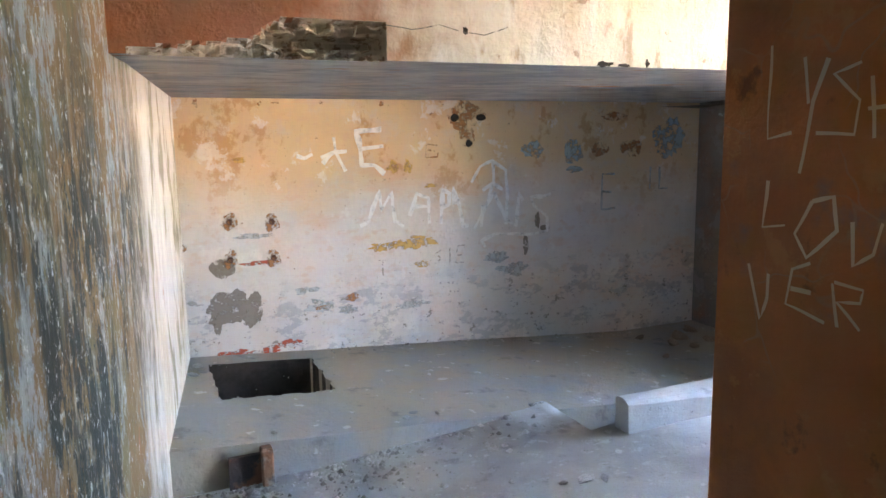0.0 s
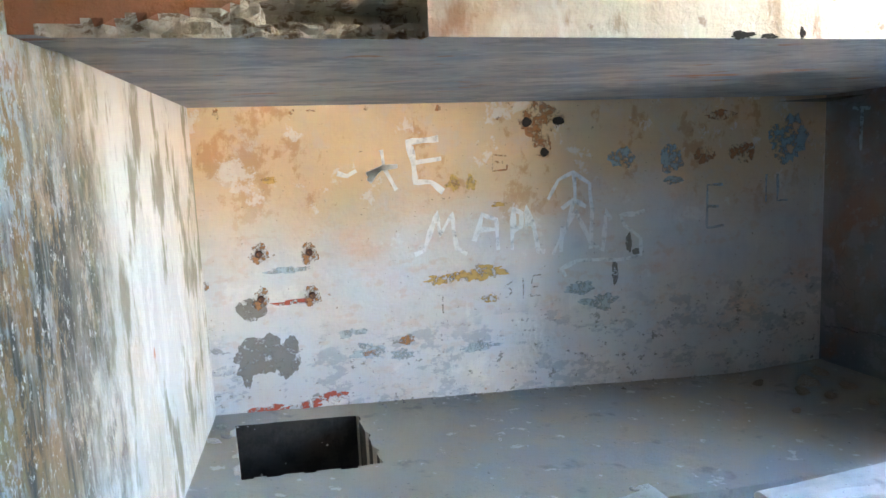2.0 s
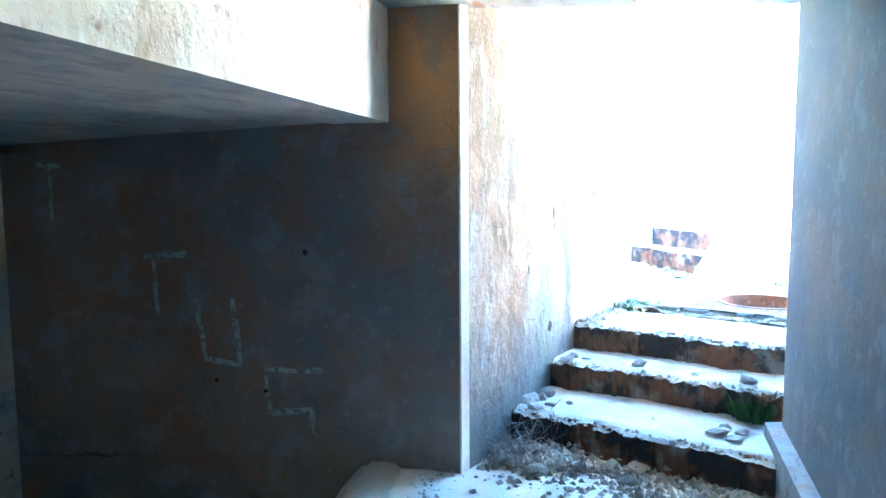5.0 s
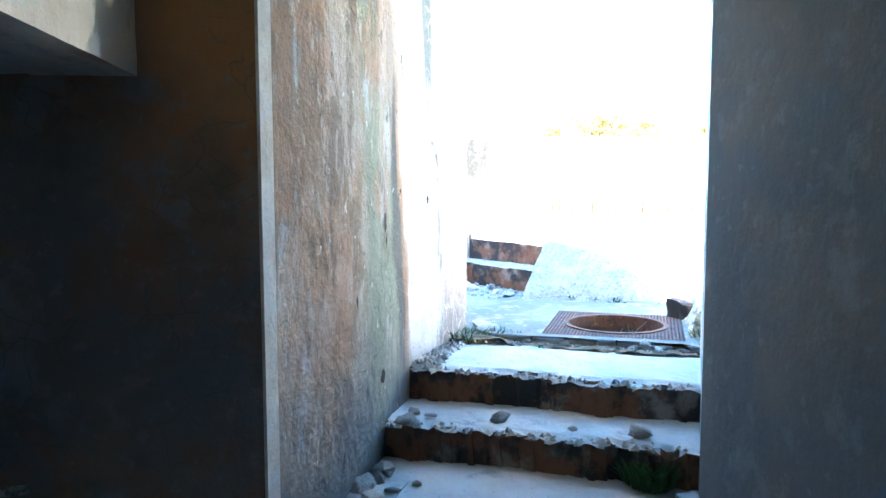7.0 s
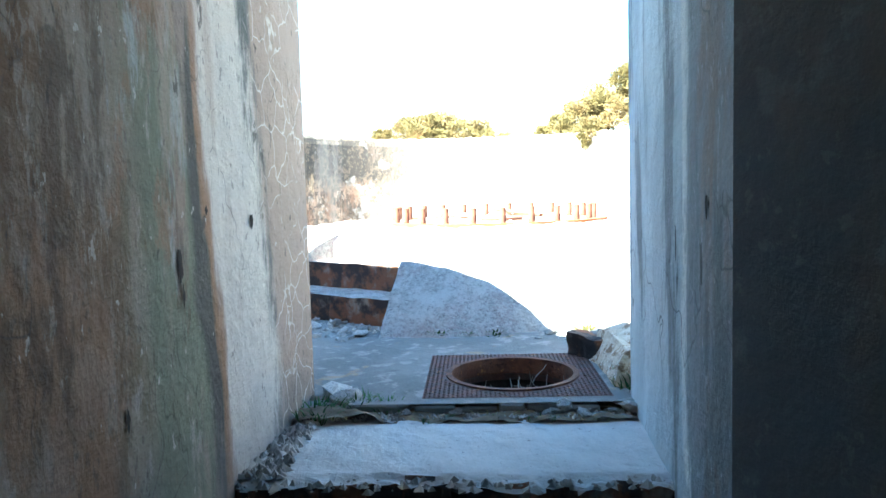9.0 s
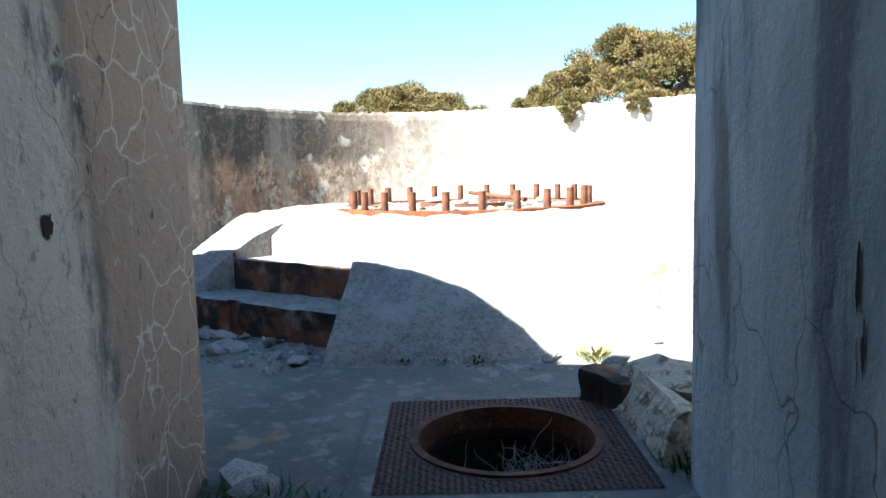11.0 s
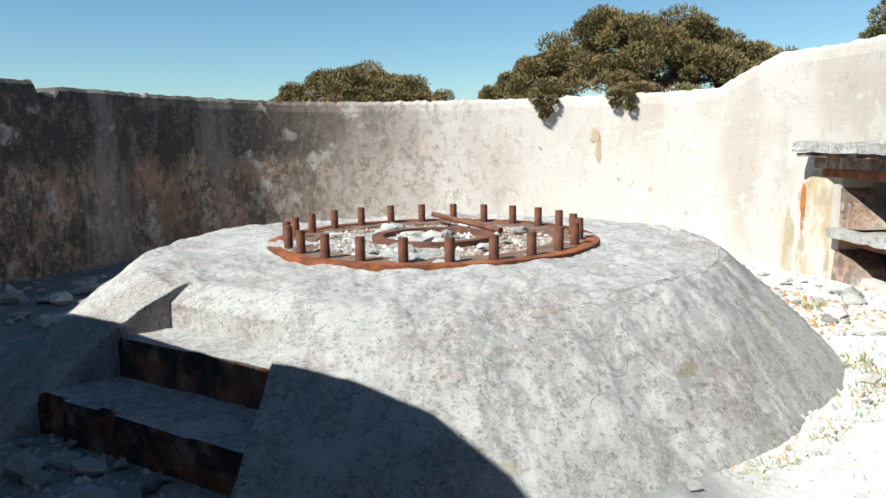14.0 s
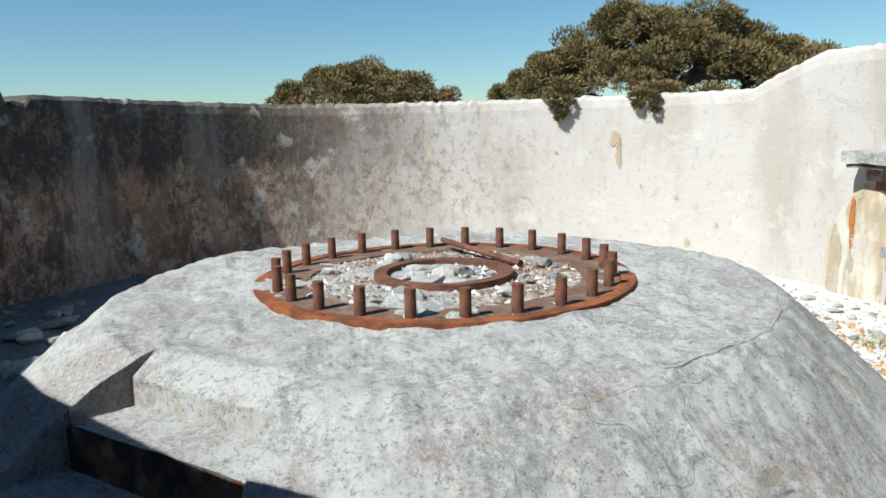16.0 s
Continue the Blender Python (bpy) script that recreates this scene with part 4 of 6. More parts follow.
drawing("chalk_letter", on_back, [[(1.57, 1.72), (1.38, 1.71), (1.40, 1.58), (1.41, 1.46), (1.51, 1.45), (1.59, 1.39)], [(1.40, 1.57), (1.58, 1.60)]], 0.05, P_CHALK, "large white chalk letter E on the plaster", "graffiti")
drawing("chalk_cross", on_back, [[(0.92, 1.54), (0.98, 1.52), (1.04, 1.55)], [(1.20, 1.67), (1.21, 1.56), (1.28, 1.42)], [(1.10, 1.52), (1.21, 1.56), (1.30, 1.57)], [(1.11, 1.48), (1.15, 1.52), (1.21, 1.56)]], 0.042, P_CHALK, "white chalk cross strokes on the plaster", "graffiti")
drawing("chalk_word", on_back, [[(1.38, 1.00), (1.44, 1.02), (1.54, 1.25), (1.56, 1.11), (1.64, 1.24), (1.66, 1.02), (1.73, 0.97)], [(1.78, 1.05), (1.85, 1.22), (1.94, 1.18), (1.95, 0.98)], [(1.80, 1.13), (1.94, 1.12)], [(2.05, 0.97), (2.07, 1.24), (2.13, 1.21), (2.12, 1.12), (2.07, 1.10)], [(2.17, 1.12), (2.16, 1.25), (2.21, 1.11), (2.24, 0.95), (2.29, 0.94)], [(2.41, 0.93), (2.42, 1.10)], [(2.35, 0.91), (2.46, 1.11), (2.53, 1.20), (2.62, 0.98), (2.73, 0.91), (2.75, 1.19), (2.79, 1.12)]], 0.042, P_CHALK, "faded white chalk word on the plaster", "graffiti")
drawing("chalk_arch", on_back, [[(2.32, 1.29), (2.40, 1.41), (2.51, 1.46), (2.63, 1.37), (2.65, 1.19), (2.63, 0.93)], [(2.42, 1.22), (2.51, 1.28), (2.60, 1.22)], [(2.51, 1.45), (2.52, 1.29), (2.46, 1.10)]], 0.036, P_CHALK, "white chalk loop drawn over the word", "graffiti")
drawing("chalk_flourish", on_back, [[(3.06, 1.16), (2.99, 1.14), (2.87, 1.14), (2.90, 1.06), (3.03, 0.97), (3.03, 0.85), (2.86, 0.83), (2.53, 0.86), (2.41, 0.81), (2.44, 0.75)]], 0.034, P_CHALK, "white chalk letter S with a long tail", "graffiti")
drawing("scratched_letters", on_back, [[(2.12, 0.78), (2.12, 0.64)], [(2.19, 0.78), (2.17, 0.64), (2.24, 0.64)], [(2.18, 0.71), (2.23, 0.71)], [(2.19, 0.78), (2.25, 0.78)], [(2.06, 0.76), (2.0, 0.73), (2.05, 0.69), (1.99, 0.65)], [(1.52, 0.72), (1.58, 0.72)], [(1.55, 0.72), (1.55, 0.6)]], 0.014, P_THIN, "small dark scratched letters", "graffiti")
patches("ochre_paint", on_back, [(1.52, 0.83, 0.10, 0.035), (1.68, 0.83, 0.12, 0.035), (1.86, 0.845, 0.13, 0.045), (1.86, 0.67, 0.07, 0.025), (1.66, 1.44, 0.04, 0.045), (1.78, 1.44, 0.035, 0.05), (1.97, 1.28, 0.05, 0.015), (0.51, 1.52, 0.05, 0.015)], P_OCHRE, "smeared ochre paint strokes on the plaster", "paint", 0.7)
drawing("ochre_square", on_back, [[(1.93, 1.6), (2.04, 1.59), (2.03, 1.5), (1.93, 1.5), (1.93, 1.6)], [(1.95, 1.56), (2.02, 1.55)]], 0.016, P_RUSTY, "small orange-brown scrawled square", "graffiti")
patches("blue_paint", on_back, [(2.88, 1.54, 0.10, 0.07), (3.28, 1.52, 0.1, 0.09), (3.3, 1.36, 0.08, 0.03), (4.3, 1.6, 0.16, 0.2)], P_BLUE, "grey-blue paint patches", "paint", 0.4)
patches("rust_paint", on_back, [(2.29, 1.82, 0.15, 0.11), (2.29, 1.68, 0.07, 0.1), (3.55, 1.52, 0.09, 0.06), (3.9, 1.52, 0.12, 0.08), (3.7, 1.8, 0.12, 0.04)], P_RUSTY, "rust-brown stains round old fixing holes", "stain", 0.4, 0.002)
patches("fixing_holes", on_back, [(2.18, 1.80, 0.035, 0.03), (2.41, 1.80, 0.045, 0.025), (2.30, 1.60, 0.03, 0.028)], P_BLACK, "black fixing holes in the plaster", "hole", 0.2, 0.006)
patches("peeled_plaster", on_back, [(0.40, 0.46, 0.15, 0.12), (0.55, 0.44, 0.08, 0.12), (0.36, 0.76, 0.09, 0.07), (0.30, 0.36, 0.03, 0.08)], P_PEEL, "peeled plaster baring grey mortar", "damage", 0.35)
patches("dark_scar", on_back, [(2.93, 0.95, 0.025, 0.07), (3.0, 0.88, 0.05, 0.02), (2.82, 0.75, 0.025, 0.09)], P_PEEL, "dark scar in the plaster", "damage")
patches("red_oxide", on_back, [(0.40, 0.12, 0.13, 0.03), (0.62, 0.12, 0.14, 0.03), (0.82, 0.15, 0.09, 0.04), (0.62, 0.78, 0.14, 0.015)], P_RED, "red oxide traces over the floor pit", "paint", 0.6)
for u, z in ((0.425, 1.09), (0.72, 1.075), (0.415, 0.82), (0.72, 0.81)):
    rose = base("wall_bolt", u, 5.287, z, "rusty bolt stump in a red-stained plaster hollow", "bolt", "bolts on the back wall")
    bm = bmesh.new()
    blob(bm, lambda a, b, lift: Vector((a, -lift, b)), 0, 0, 0.055, 0.06, u * 7 + z, 0.4, 0.003)
    part("stain", bm, P_RUSTY, rose)
    bm = bmesh.new()
    bmesh.ops.create_cone(bm, cap_ends=True, segments=10, radius1=0.022, radius2=0.018, depth=0.03, matrix=pose(0, -0.012, 0, 90))
    part("stump", bm, M_BOLT, rose)
patches("nail_stains", on_back, [(0.25, 1.90, 0.02, 0.035), (0.68, 1.91, 0.018, 0.015), (0.79, 1.915, 0.03, 0.008), (1.12, 1.92, 0.015, 0.015), (1.58, 1.91, 0.02, 0.02), (2.05, 1.91, 0.018, 0.018), (0.11, 0.93, 0.02, 0.03), (1.98, 1.83, 0.013, 0.013), (3.4, 1.0, 0.02, 0.01), (1.06, 0.4, 0.07, 0.02), (1.3, 0.45, 0.05, 0.03)], P_RUSTY, "row of rusty nail stains along the ceiling line", "stain", 0.5)
patches("mortar_smears", on_back, [(1.05, 0.42, 0.10, 0.05), (1.25, 0.36, 0.07, 0.04), (0.95, 0.55, 0.09, 0.03), (2.7, 0.55, 0.14, 0.06), (2.55, 0.66, 0.1, 0.04), (1.8, 0.35, 0.12, 0.03), (0.6, 0.98, 0.13, 0.02)], P_FAINT, "grey mortar smears low on the plaster", "stain", 0.7)
drawing("faint_letters", on_east, [[(4.41, 1.31), (4.15, 1.33)], [(4.35, 1.30), (4.33, 1.0)], [(4.10, 1.09), (4.06, 0.77), (3.86, 0.75), (3.89, 1.11)], [(3.39, 0.75), (3.72, 0.73), (3.70, 0.50), (3.47, 0.54), (3.45, 0.40)], [(5.05, 1.8), (4.9, 1.8)], [(4.97, 1.8), (4.96, 1.5)]], 0.035, P_FAINT, "faint pale chalk letters T U S", "graffiti")
drawing("faint_lines", on_back, [[(3.72, 1.3), (3.58, 1.3), (3.58, 1.0), (3.72, 1.0)], [(3.58, 1.15), (3.68, 1.15)], [(4.1, 1.35), (4.1, 1.15)], [(4.2, 1.35), (4.2, 1.15), (4.3, 1.15)]], 0.025, P_FAINT, "faint pale chalk letters in the dark corner", "graffiti")
patches("plug_hole", on_east, [(3.48, 1.35, 0.014, 0.016), (3.72, 0.62, 0.015, 0.01), (4.0, 0.66, 0.012, 0.01)], P_BLACK, "small drilled holes in the dark plaster", "hole", 0.2, 0.005)
bm = bmesh.new()
for k in range(20):
    y0, y1 = 5.25 - k * 0.085, 5.25 - (k + 1) * 0.085
    z0 = 0.145 + 0.078 * (5.19 - y0)
    made = box(bm, 4.612, 4.645, y1, y0, z0 - 0.02, z0 + 0.01 + 0.006 * (k % 3))
structure(mesh_object("skirting", bm, M_EAST), "thin plaster ridge low along the dark wall", "trim")
drawing("scratched_word", on_pier, [[(1.16, 1.86), (1.16, 1.67), (1.10, 1.68)], [(1.08, 1.83), (1.06, 1.74)], [(1.03, 1.82), (1.06, 1.74), (1.08, 1.60)], [(0.95, 1.81), (1.01, 1.79), (0.95, 1.74), (0.96, 1.68), (1.04, 1.68)], [(0.93, 1.79), (0.92, 1.68)], [(0.93, 1.73), (0.86, 1.74)], [(0.86, 1.80), (0.86, 1.68)]], 0.010, P_SCRATCH, "scratched letters LYSH in the brown plaster", "graffiti")
drawing("scratched_name", on_pier, [[(1.16, 1.59), (1.16, 1.48), (1.10, 1.49)], [(1.04, 1.55), (0.99, 1.56), (0.98, 1.49), (1.05, 1.43), (1.08, 1.48), (1.04, 1.55)], [(0.95, 1.51), (0.94, 1.43), (0.90, 1.46), (0.89, 1.52)]], 0.010, P_SCRATCH, "scratched letters LOU in the brown plaster", "graffiti")
drawing("scratched_ending", on_pier, [[(1.19, 1.39), (1.16, 1.28), (1.14, 1.33), (1.135, 1.38)], [(1.04, 1.42), (1.08, 1.40), (1.09, 1.32), (1.00, 1.31)], [(1.08, 1.36), (1.03, 1.36)], [(0.98, 1.39), (0.97, 1.31)], [(0.98, 1.39), (0.92, 1.385), (0.925, 1.36), (0.975, 1.355), (0.92, 1.31)]], 0.010, P_SCRATCH, "scratched letters VER in the brown plaster", "graffiti")
patches("gouges", on_north, [(5.69, 1.50, 0.016, 0.04), (5.70, 1.42, 0.008, 0.03), (6.268, 1.59, 0.012, 0.03), (5.35, 1.2, 0.008, 0.03), (5.64, 0.81, 0.03, 0.03), (5.9, 1.64, 0.012, 0.012)], P_BLACK, "dark gouges in the passage plaster", "damage", 0.6)
patches("gouges_south", on_south, [(5.52, 1.50, 0.006, 0.05), (5.50, 1.40, 0.005, 0.04), (5.22, 1.62, 0.009, 0.035)], P_BLACK, "dark gouges in the passage plaster", "damage", 0.6)

M_GRIT = Surface("grey-brown grit", (0.24, 0.18, 0.14)).patch((0.36, 0.33, 0.29), 12, 0.45, 0.58).patch((0.14, 0.07, 0.04), 9, 0.52, 0.6, shift=(3, 3, 3)).relief(30, 0.02).done()
patches("beam_chips", lambda u, z, lift=0.004: Vector((u, 2.845 + 0.0378 * (u + 0.26) - lift, z)), [(1.88, 1.995, 0.05, 0.014), (2.0, 1.992, 0.04, 0.008), (2.14, 2.005, 0.013, 0.016), (1.15, 2.12, 0.012, 0.016)], P_BLACK, "dark chips along the beam edge", "damage", 0.6)
drawing("beam_crack", lambda u, z, lift=0.004: Vector((u, 2.845 + 0.0378 * (u + 0.26) - lift, z)), [[(0.79, 2.13), (0.9, 2.115), (1.03, 2.135), (1.12, 2.12)], [(1.14, 2.11), (1.24, 2.1), (1.36, 2.14)]], 0.007, P_PEEL, "hairline crack in the beam plaster", "crack")

# ---- stones ----
M_TANGRIT = Surface("orange-brown scraps", (0.36, 0.20, 0.09)).patch((0.28, 0.20, 0.13), 14, 0.45, 0.58).island_shade(0.6, 1.3).done()
ROCKS = []
for k in range(7):
    bm = bmesh.new()
    rock(bm, Matrix.Identity(4), 1.3 + k * 2.1, 2 if k < 3 else 1, (0.75, 0.55, 0.65, 0.45, 0.8, 0.6, 0.35)[k])
    bmesh.ops.dissolve_limit(bm, angle_limit=0.25, verts=bm.verts, edges=bm.edges)
    bmesh.ops.triangulate(bm, faces=bm.faces)
    me = bpy.data.meshes.new("stone")
    bm.to_mesh(me)
    bm.free()
    me.materials.append(M_STONE)
    ROCKS.append(me)
rng = random.Random(4)
M_LUMP = Surface("brown brick rubble", (0.26, 0.19, 0.14)).patch((0.36, 0.32, 0.27), 9, 0.5, 0.6).random_shade(0.6, 1.2).relief(18, 0.01).done()


def stone(x, y, z, size, label, group, me=None, sink=0.25):
    ob = new("stone", me or rng.choice(ROCKS))
    ob.matrix_world = pose(x, y, z + size * (0.5 - sink), rng.uniform(-14, 14), rng.uniform(-14, 14), rng.uniform(0, 360)) @ Matrix.Diagonal((size, size * rng.uniform(0.6, 1.0), size * rng.uniform(0.6, 1.0), 1))
    return tagged(ob, label, "stone", group)


def scatter(n, place, lo, hi, label, group, sink=0.25):
    for _ in range(n):
        x, y, z = place()
        stone(x, y, z, lo + (hi - lo) * rng.random() ** 2, label, group, None, sink)


def gravel(name, n, place, lo, hi, label, material=None):
    """Loose chips that nobody could count, as one mesh."""
    verts, faces = [], []
    for _ in range(n):
        x, y, z = place()
        s = lo + (hi - lo) * rng.random() ** 2
        a = rng.uniform(0, 6.28)
        k = len(verts)
        for j in range(4):
            q = s * rng.uniform(0.6, 1.2)
            verts.append((x + q * math.cos(a + j * 1.57), y + q * math.sin(a + j * 1.57), z - 0.2 * s))
        verts += [(x + s * rng.uniform(-0.3, 0.3), y + s * rng.uniform(-0.3, 0.3), z + s * rng.uniform(0.4, 0.8))]
        faces += [(k, k + 1, k + 4), (k + 1, k + 2, k + 4), (k + 2, k + 3, k + 4), (k + 3, k, k + 4)]
    me = bpy.data.meshes.new(name)
    me.from_pydata(verts, [], faces)
    me.materials.append(material or M_RUBBLE)
    return tagged(new(name, me), label, "rubble", kind="stuff")


def area(x0, x1, y0, y1, height):
    def f():
        x, y = rng.uniform(x0, x1), rng.uniform(y0, y1)
        return x, y, height(x, y)
    return f


def passage_area(s0, s1, w0, w1, z):
    def f():
        x, y = sw(rng.uniform(s0, s1), rng.uniform(w0, w1))
        return x, y, z
    return f


def mound_world(n, w):
    p = MOUND @ Vector((n, w, 0))
    return p.x, p.y


def mound_area(n0, n1, w0, w1, z=None):
    def f():
        n, w = rng.uniform(n0, n1), rng.uniform(w0, w1)
        x, y = mound_world(n, w)
        return x, y, z if z is not None else max(YARD, mound_z(n, w))
    return f


def ring_area(r0, r1, z):
    def f():
        a, r = rng.uniform(0, 6.283), math.sqrt(rng.uniform(r0 * r0, r1 * r1))
        return C.x + r * math.cos(a), C.y + r * math.sin(a), z
    return f


for x, y, s in ((1.22, 3.82, 0.025), (1.35, 3.77, 0.02), (2.02, 3.72, 0.045), (1.97, 3.74, 0.03), (0.13, 5.05, 0.045), (0.08, 4.85, 0.04), (0.15, 4.9, 0.03), (1.15, 3.75, 0.025), (2.5, 4.6, 0.02), (1.6, 4.5, 0.015), (0.4, 3.75, 0.025)):
    stone(x, y, platform_z(x, y), s, "small loose stone on the platform", "stones on the platform")
for x, y, s in ((3.63, 4.46, 0.05), (3.95, 4.75, 0.09), (4.1, 4.85, 0.11), (4.05, 4.6, 0.07), (4.3, 4.7, 0.08), (4.35, 5.0, 0.1), (3.8, 5.0, 0.06), (4.2, 4.4, 0.05)):
    lump = rng.choice(ROCKS[:3]).copy()
    lump.materials[0] = M_LUMP
    stone(x, y, platform_z(x, y), s * 0.68, "brown broken brick lump in the alcove corner", "lumps in the alcove corner", lump)
stone(0.24, 3.5, room_floor(0.2, 3.15), 0.05, "white stone lump by the platform foot", "stones on the room floor")
for x, y, s in ((1.7, 2.75, 0.045), (1.78, 2.72, 0.03), (1.6, 2.8, 0.02), (1.4, 2.95, 0.02), (1.1, 3.1, 0.025), (0.95, 3.15, 0.02)):
    stone(x, y, room_floor(x, y), s, "small dark stone on the dusty floor", "stones on the room floor")
gravel("rubble_foot", 900, lambda: (lambda x: (x, 3.61 - rng.random() ** 2 * 0.4, room_floor(x, 3.15)))(rng.triangular(-0.25, 1.9, 0.2)), 0.006, 0.03, "grey rubble chips along the platform foot")
gravel("platform_chips", 160, lambda: (lambda x: (x, 5.28 - rng.random() ** 2 * 0.14, platform_z(x, 5.2)))(rng.uniform(1.1, 3.9)), 0.006, 0.022, "dark chips along the wall foot")
gravel("platform_grit", 120, area(0.0, 4.5, 3.7, 5.2, platform_z), 0.003, 0.012, "scattered grit on the platform")
scatter(34, area(4.15, 5.0, 1.55, 2.6, lambda x, y: room_floor(x, y)), 0.015, 0.075, "pale rubble stone at the foot of the steps", "stones at the steps")
gravel("rubble_steps", 1500, lambda: (lambda w: (*sw(3.98 - abs(rng.gauss(0, 0.22)), w), 0.262 + 0.008 * rng.random()))(rng.uniform(2.6, 4.2)), 0.006, 0.04, "grey rubble chips at the foot of the steps")
gravel("rubble_pillar", 700, lambda: (4.75 + abs(rng.gauss(0, 0.16)), 2.55 - abs(rng.gauss(0, 0.22)), 0.27 + 0.05 * rng.random()), 0.008, 0.04, "heap of grey rubble chips by the pillar")
gravel("kerb_chips", 500, lambda: (lambda x: (x, 2.93 - abs(rng.gauss(0, 0.12)), room_floor(x, 2.8)))(rng.uniform(3.0, 4.6)), 0.005, 0.026, "grey chips along the kerb")
for x, y, z, s in ((5.648, 1.817, 0.597, 0.05), (5.398, 1.249, 0.597, 0.055), (5.492, 1.509, 0.597, 0.022), (5.72, 2.12, 0.597, 0.03), (5.78, 2.2, 0.597, 0.04), (5.66, 2.24, 0.597, 0.05), (5.6, 2.2, 0.597, 0.035), (5.3, 2.42, 0.437, 0.06), (5.36, 2.36, 0.437, 0.045), (5.26, 2.3, 0.437, 0.04), (5.45, 2.34, 0.437, 0.07), (5.2, 2.38, 0.437, 0.05), (5.32, 2.2, 0.437, 0.025), (4.98, 1.45, 0.437, 0.06), (4.9, 1.38, 0.437, 0.05), (5.06, 1.4, 0.437, 0.04), (5.0, 1.33, 0.437, 0.045), (5.15, 1.75, 0.437, 0.014), (5.55, 2.05, 0.597, 0.02)):
    stone(x, y, z, s, "pale loose stone lying on a step", "stones on the steps")
for s0, z, n in ((3.98, 0.437, 160), (4.53, 0.597, 160), (4.91, SLAB, 140)):
    gravel("step_chips", n, lambda: (*sw(s0 + rng.gauss(0.01, 0.02), rng.uniform(2.5, 4.25)), z - 0.012 * rng.random()), 0.006, 0.026, "broken chips along the worn step edge")
scatter(20, passage_area(5.53, 5.64, 2.62, 4.05, YARD - 0.03), 0.014, 0.05, "pale stone in the dirt strip", "stones in the dirt strip")
for s, w, q in ((5.66, 2.56, 0.09), (5.72, 2.6, 0.06), (5.8, 2.62, 0.07), (5.62, 2.66, 0.05), (5.75, 2.7, 0.04), (5.6, 2.74, 0.05), (5.68, 2.78, 0.035), (5.62, 3.0, 0.05), (5.84, 3.98, 0.09), (5.76, 3.92, 0.075)):
    stone(*sw(s, w), YARD - 0.02, q, "pale angular stone beside the passage mouth", "stones at the passage mouth")
gravel("strip_grit", 900, passage_area(5.53, 5.66, 2.55, 4.15, YARD - 0.03), 0.004, 0.02, "grit in the dirt strip")
gravel("jamb_grit", 700, passage_area(4.95, 5.75, 4.0, 4.2, SLAB + 0.01), 0.006, 0.035, "dark grit along the passage wall foot")
scatter(28, mound_area(2.36, 2.85, -0.75, 0.75, YARD), 0.03, 0.10, "grey stone at the foot of the mound steps", "stones at the mound steps")
gravel("mound_grit", 500, mound_area(2.35, 2.85, -0.8, 0.75, YARD), 0.006, 0.03, "grit at the foot of the mound steps")
scatter(44, area(10.3, 13.4, 1.75, 2.85, yard_z), 0.04, 0.17, "grey rubble stone in the shade of the parapet", "stones under the parapet")
scatter(44, area(8.7, 11.2, -3.75, -2.35, yard_z), 0.03, 0.13, "white rubble stone on the sunlit pit floor", "stones by the niche")
gravel("niche_grit", 1800, area(8.4, 11.6, -3.85, -1.9, yard_z), 0.006, 0.035, "pale rubble chips by the niche", M_RUBBLE)
gravel("orange_grit", 500, area(8.9, 10.6, -3.3, -2.5, yard_z), 0.008, 0.04, "orange-brown rusted scraps among the chips", M_TANGRIT)
for x, y, s in ((7.62, 0.33, 0.06), (7.42, 0.12, 0.07), (7.50, 0.46, 0.025), (7.68, -0.3, 0.03), (8.2, -1.9, 0.05), (8.0, -1.6, 0.03)):
    stone(x, y, YARD, s, "white stone on the pit floor", "stones on the pit floor")
gravel("yard_grit", 700, area(7.0, 8.6, -2.2, 0.4, yard_z), 0.003, 0.014, "scattered grit on the pit floor")
gravel("yard_rubble", 1500, lambda: (lambda q: (q[0], q[1], yard_z(*q)))((7.5 + 1.5 * rng.random() - 0.5 * rng.random() ** 2, -0.9 - 1.9 * rng.random())), 0.008, 0.05, "pale limestone chips on the sunlit pit floor", M_STONE)
scatter(30, ring_area(0.0, 0.31, 1.37), 0.03, 0.085, "white quartz stone inside the inner ring", "stones in the ring", 0.1)
scatter(30, ring_area(0.43, 0.70, 1.375), 0.02, 0.085, "white and brown stone between the rings", "stones in the ring", 0.2)
gravel("ring_grit", 1500, ring_area(0.42, 0.79, 1.382), 0.006, 0.028, "brown grit between the rings", M_GRIT)
gravel("ring_white_grit", 260, ring_area(0.0, 0.79, 1.385), 0.006, 0.03, "white chips in the ring", M_STONE)
bar = base("iron_bar", 10.6, -0.7, 1.41, "rusted iron bar lying across the ring", "iron bar")
bm = bmesh.new()
p, q = Vector((0.36, 0.05, 0.05)), Vector((-0.42, -0.13, 0.0))
bmesh.ops.create_cone(bm, cap_ends=True, segments=8, radius1=0.022, radius2=0.018, depth=(p - q).length, matrix=Matrix.Translation((p + q) / 2) @ (p - q).to_track_quat("Z", "Y").to_matrix().to_4x4())
part("rod", bm, M_BOLT, bar)

# ---- ring fill: a flat iron disc with broken concrete ----
bm = annulus(bmesh.new(), 0.40, 0.80, -0.06, 0.008)
part("bed", bm, M_GRIT, ring, "brown broken bed between the rings")
bm = bmesh.new()
bmesh.ops.create_circle(bm, cap_ends=True, segments=40, radius=0.35, matrix=pose(0, 0, -0.02))
part("bed", bm, M_DIRT, ring)

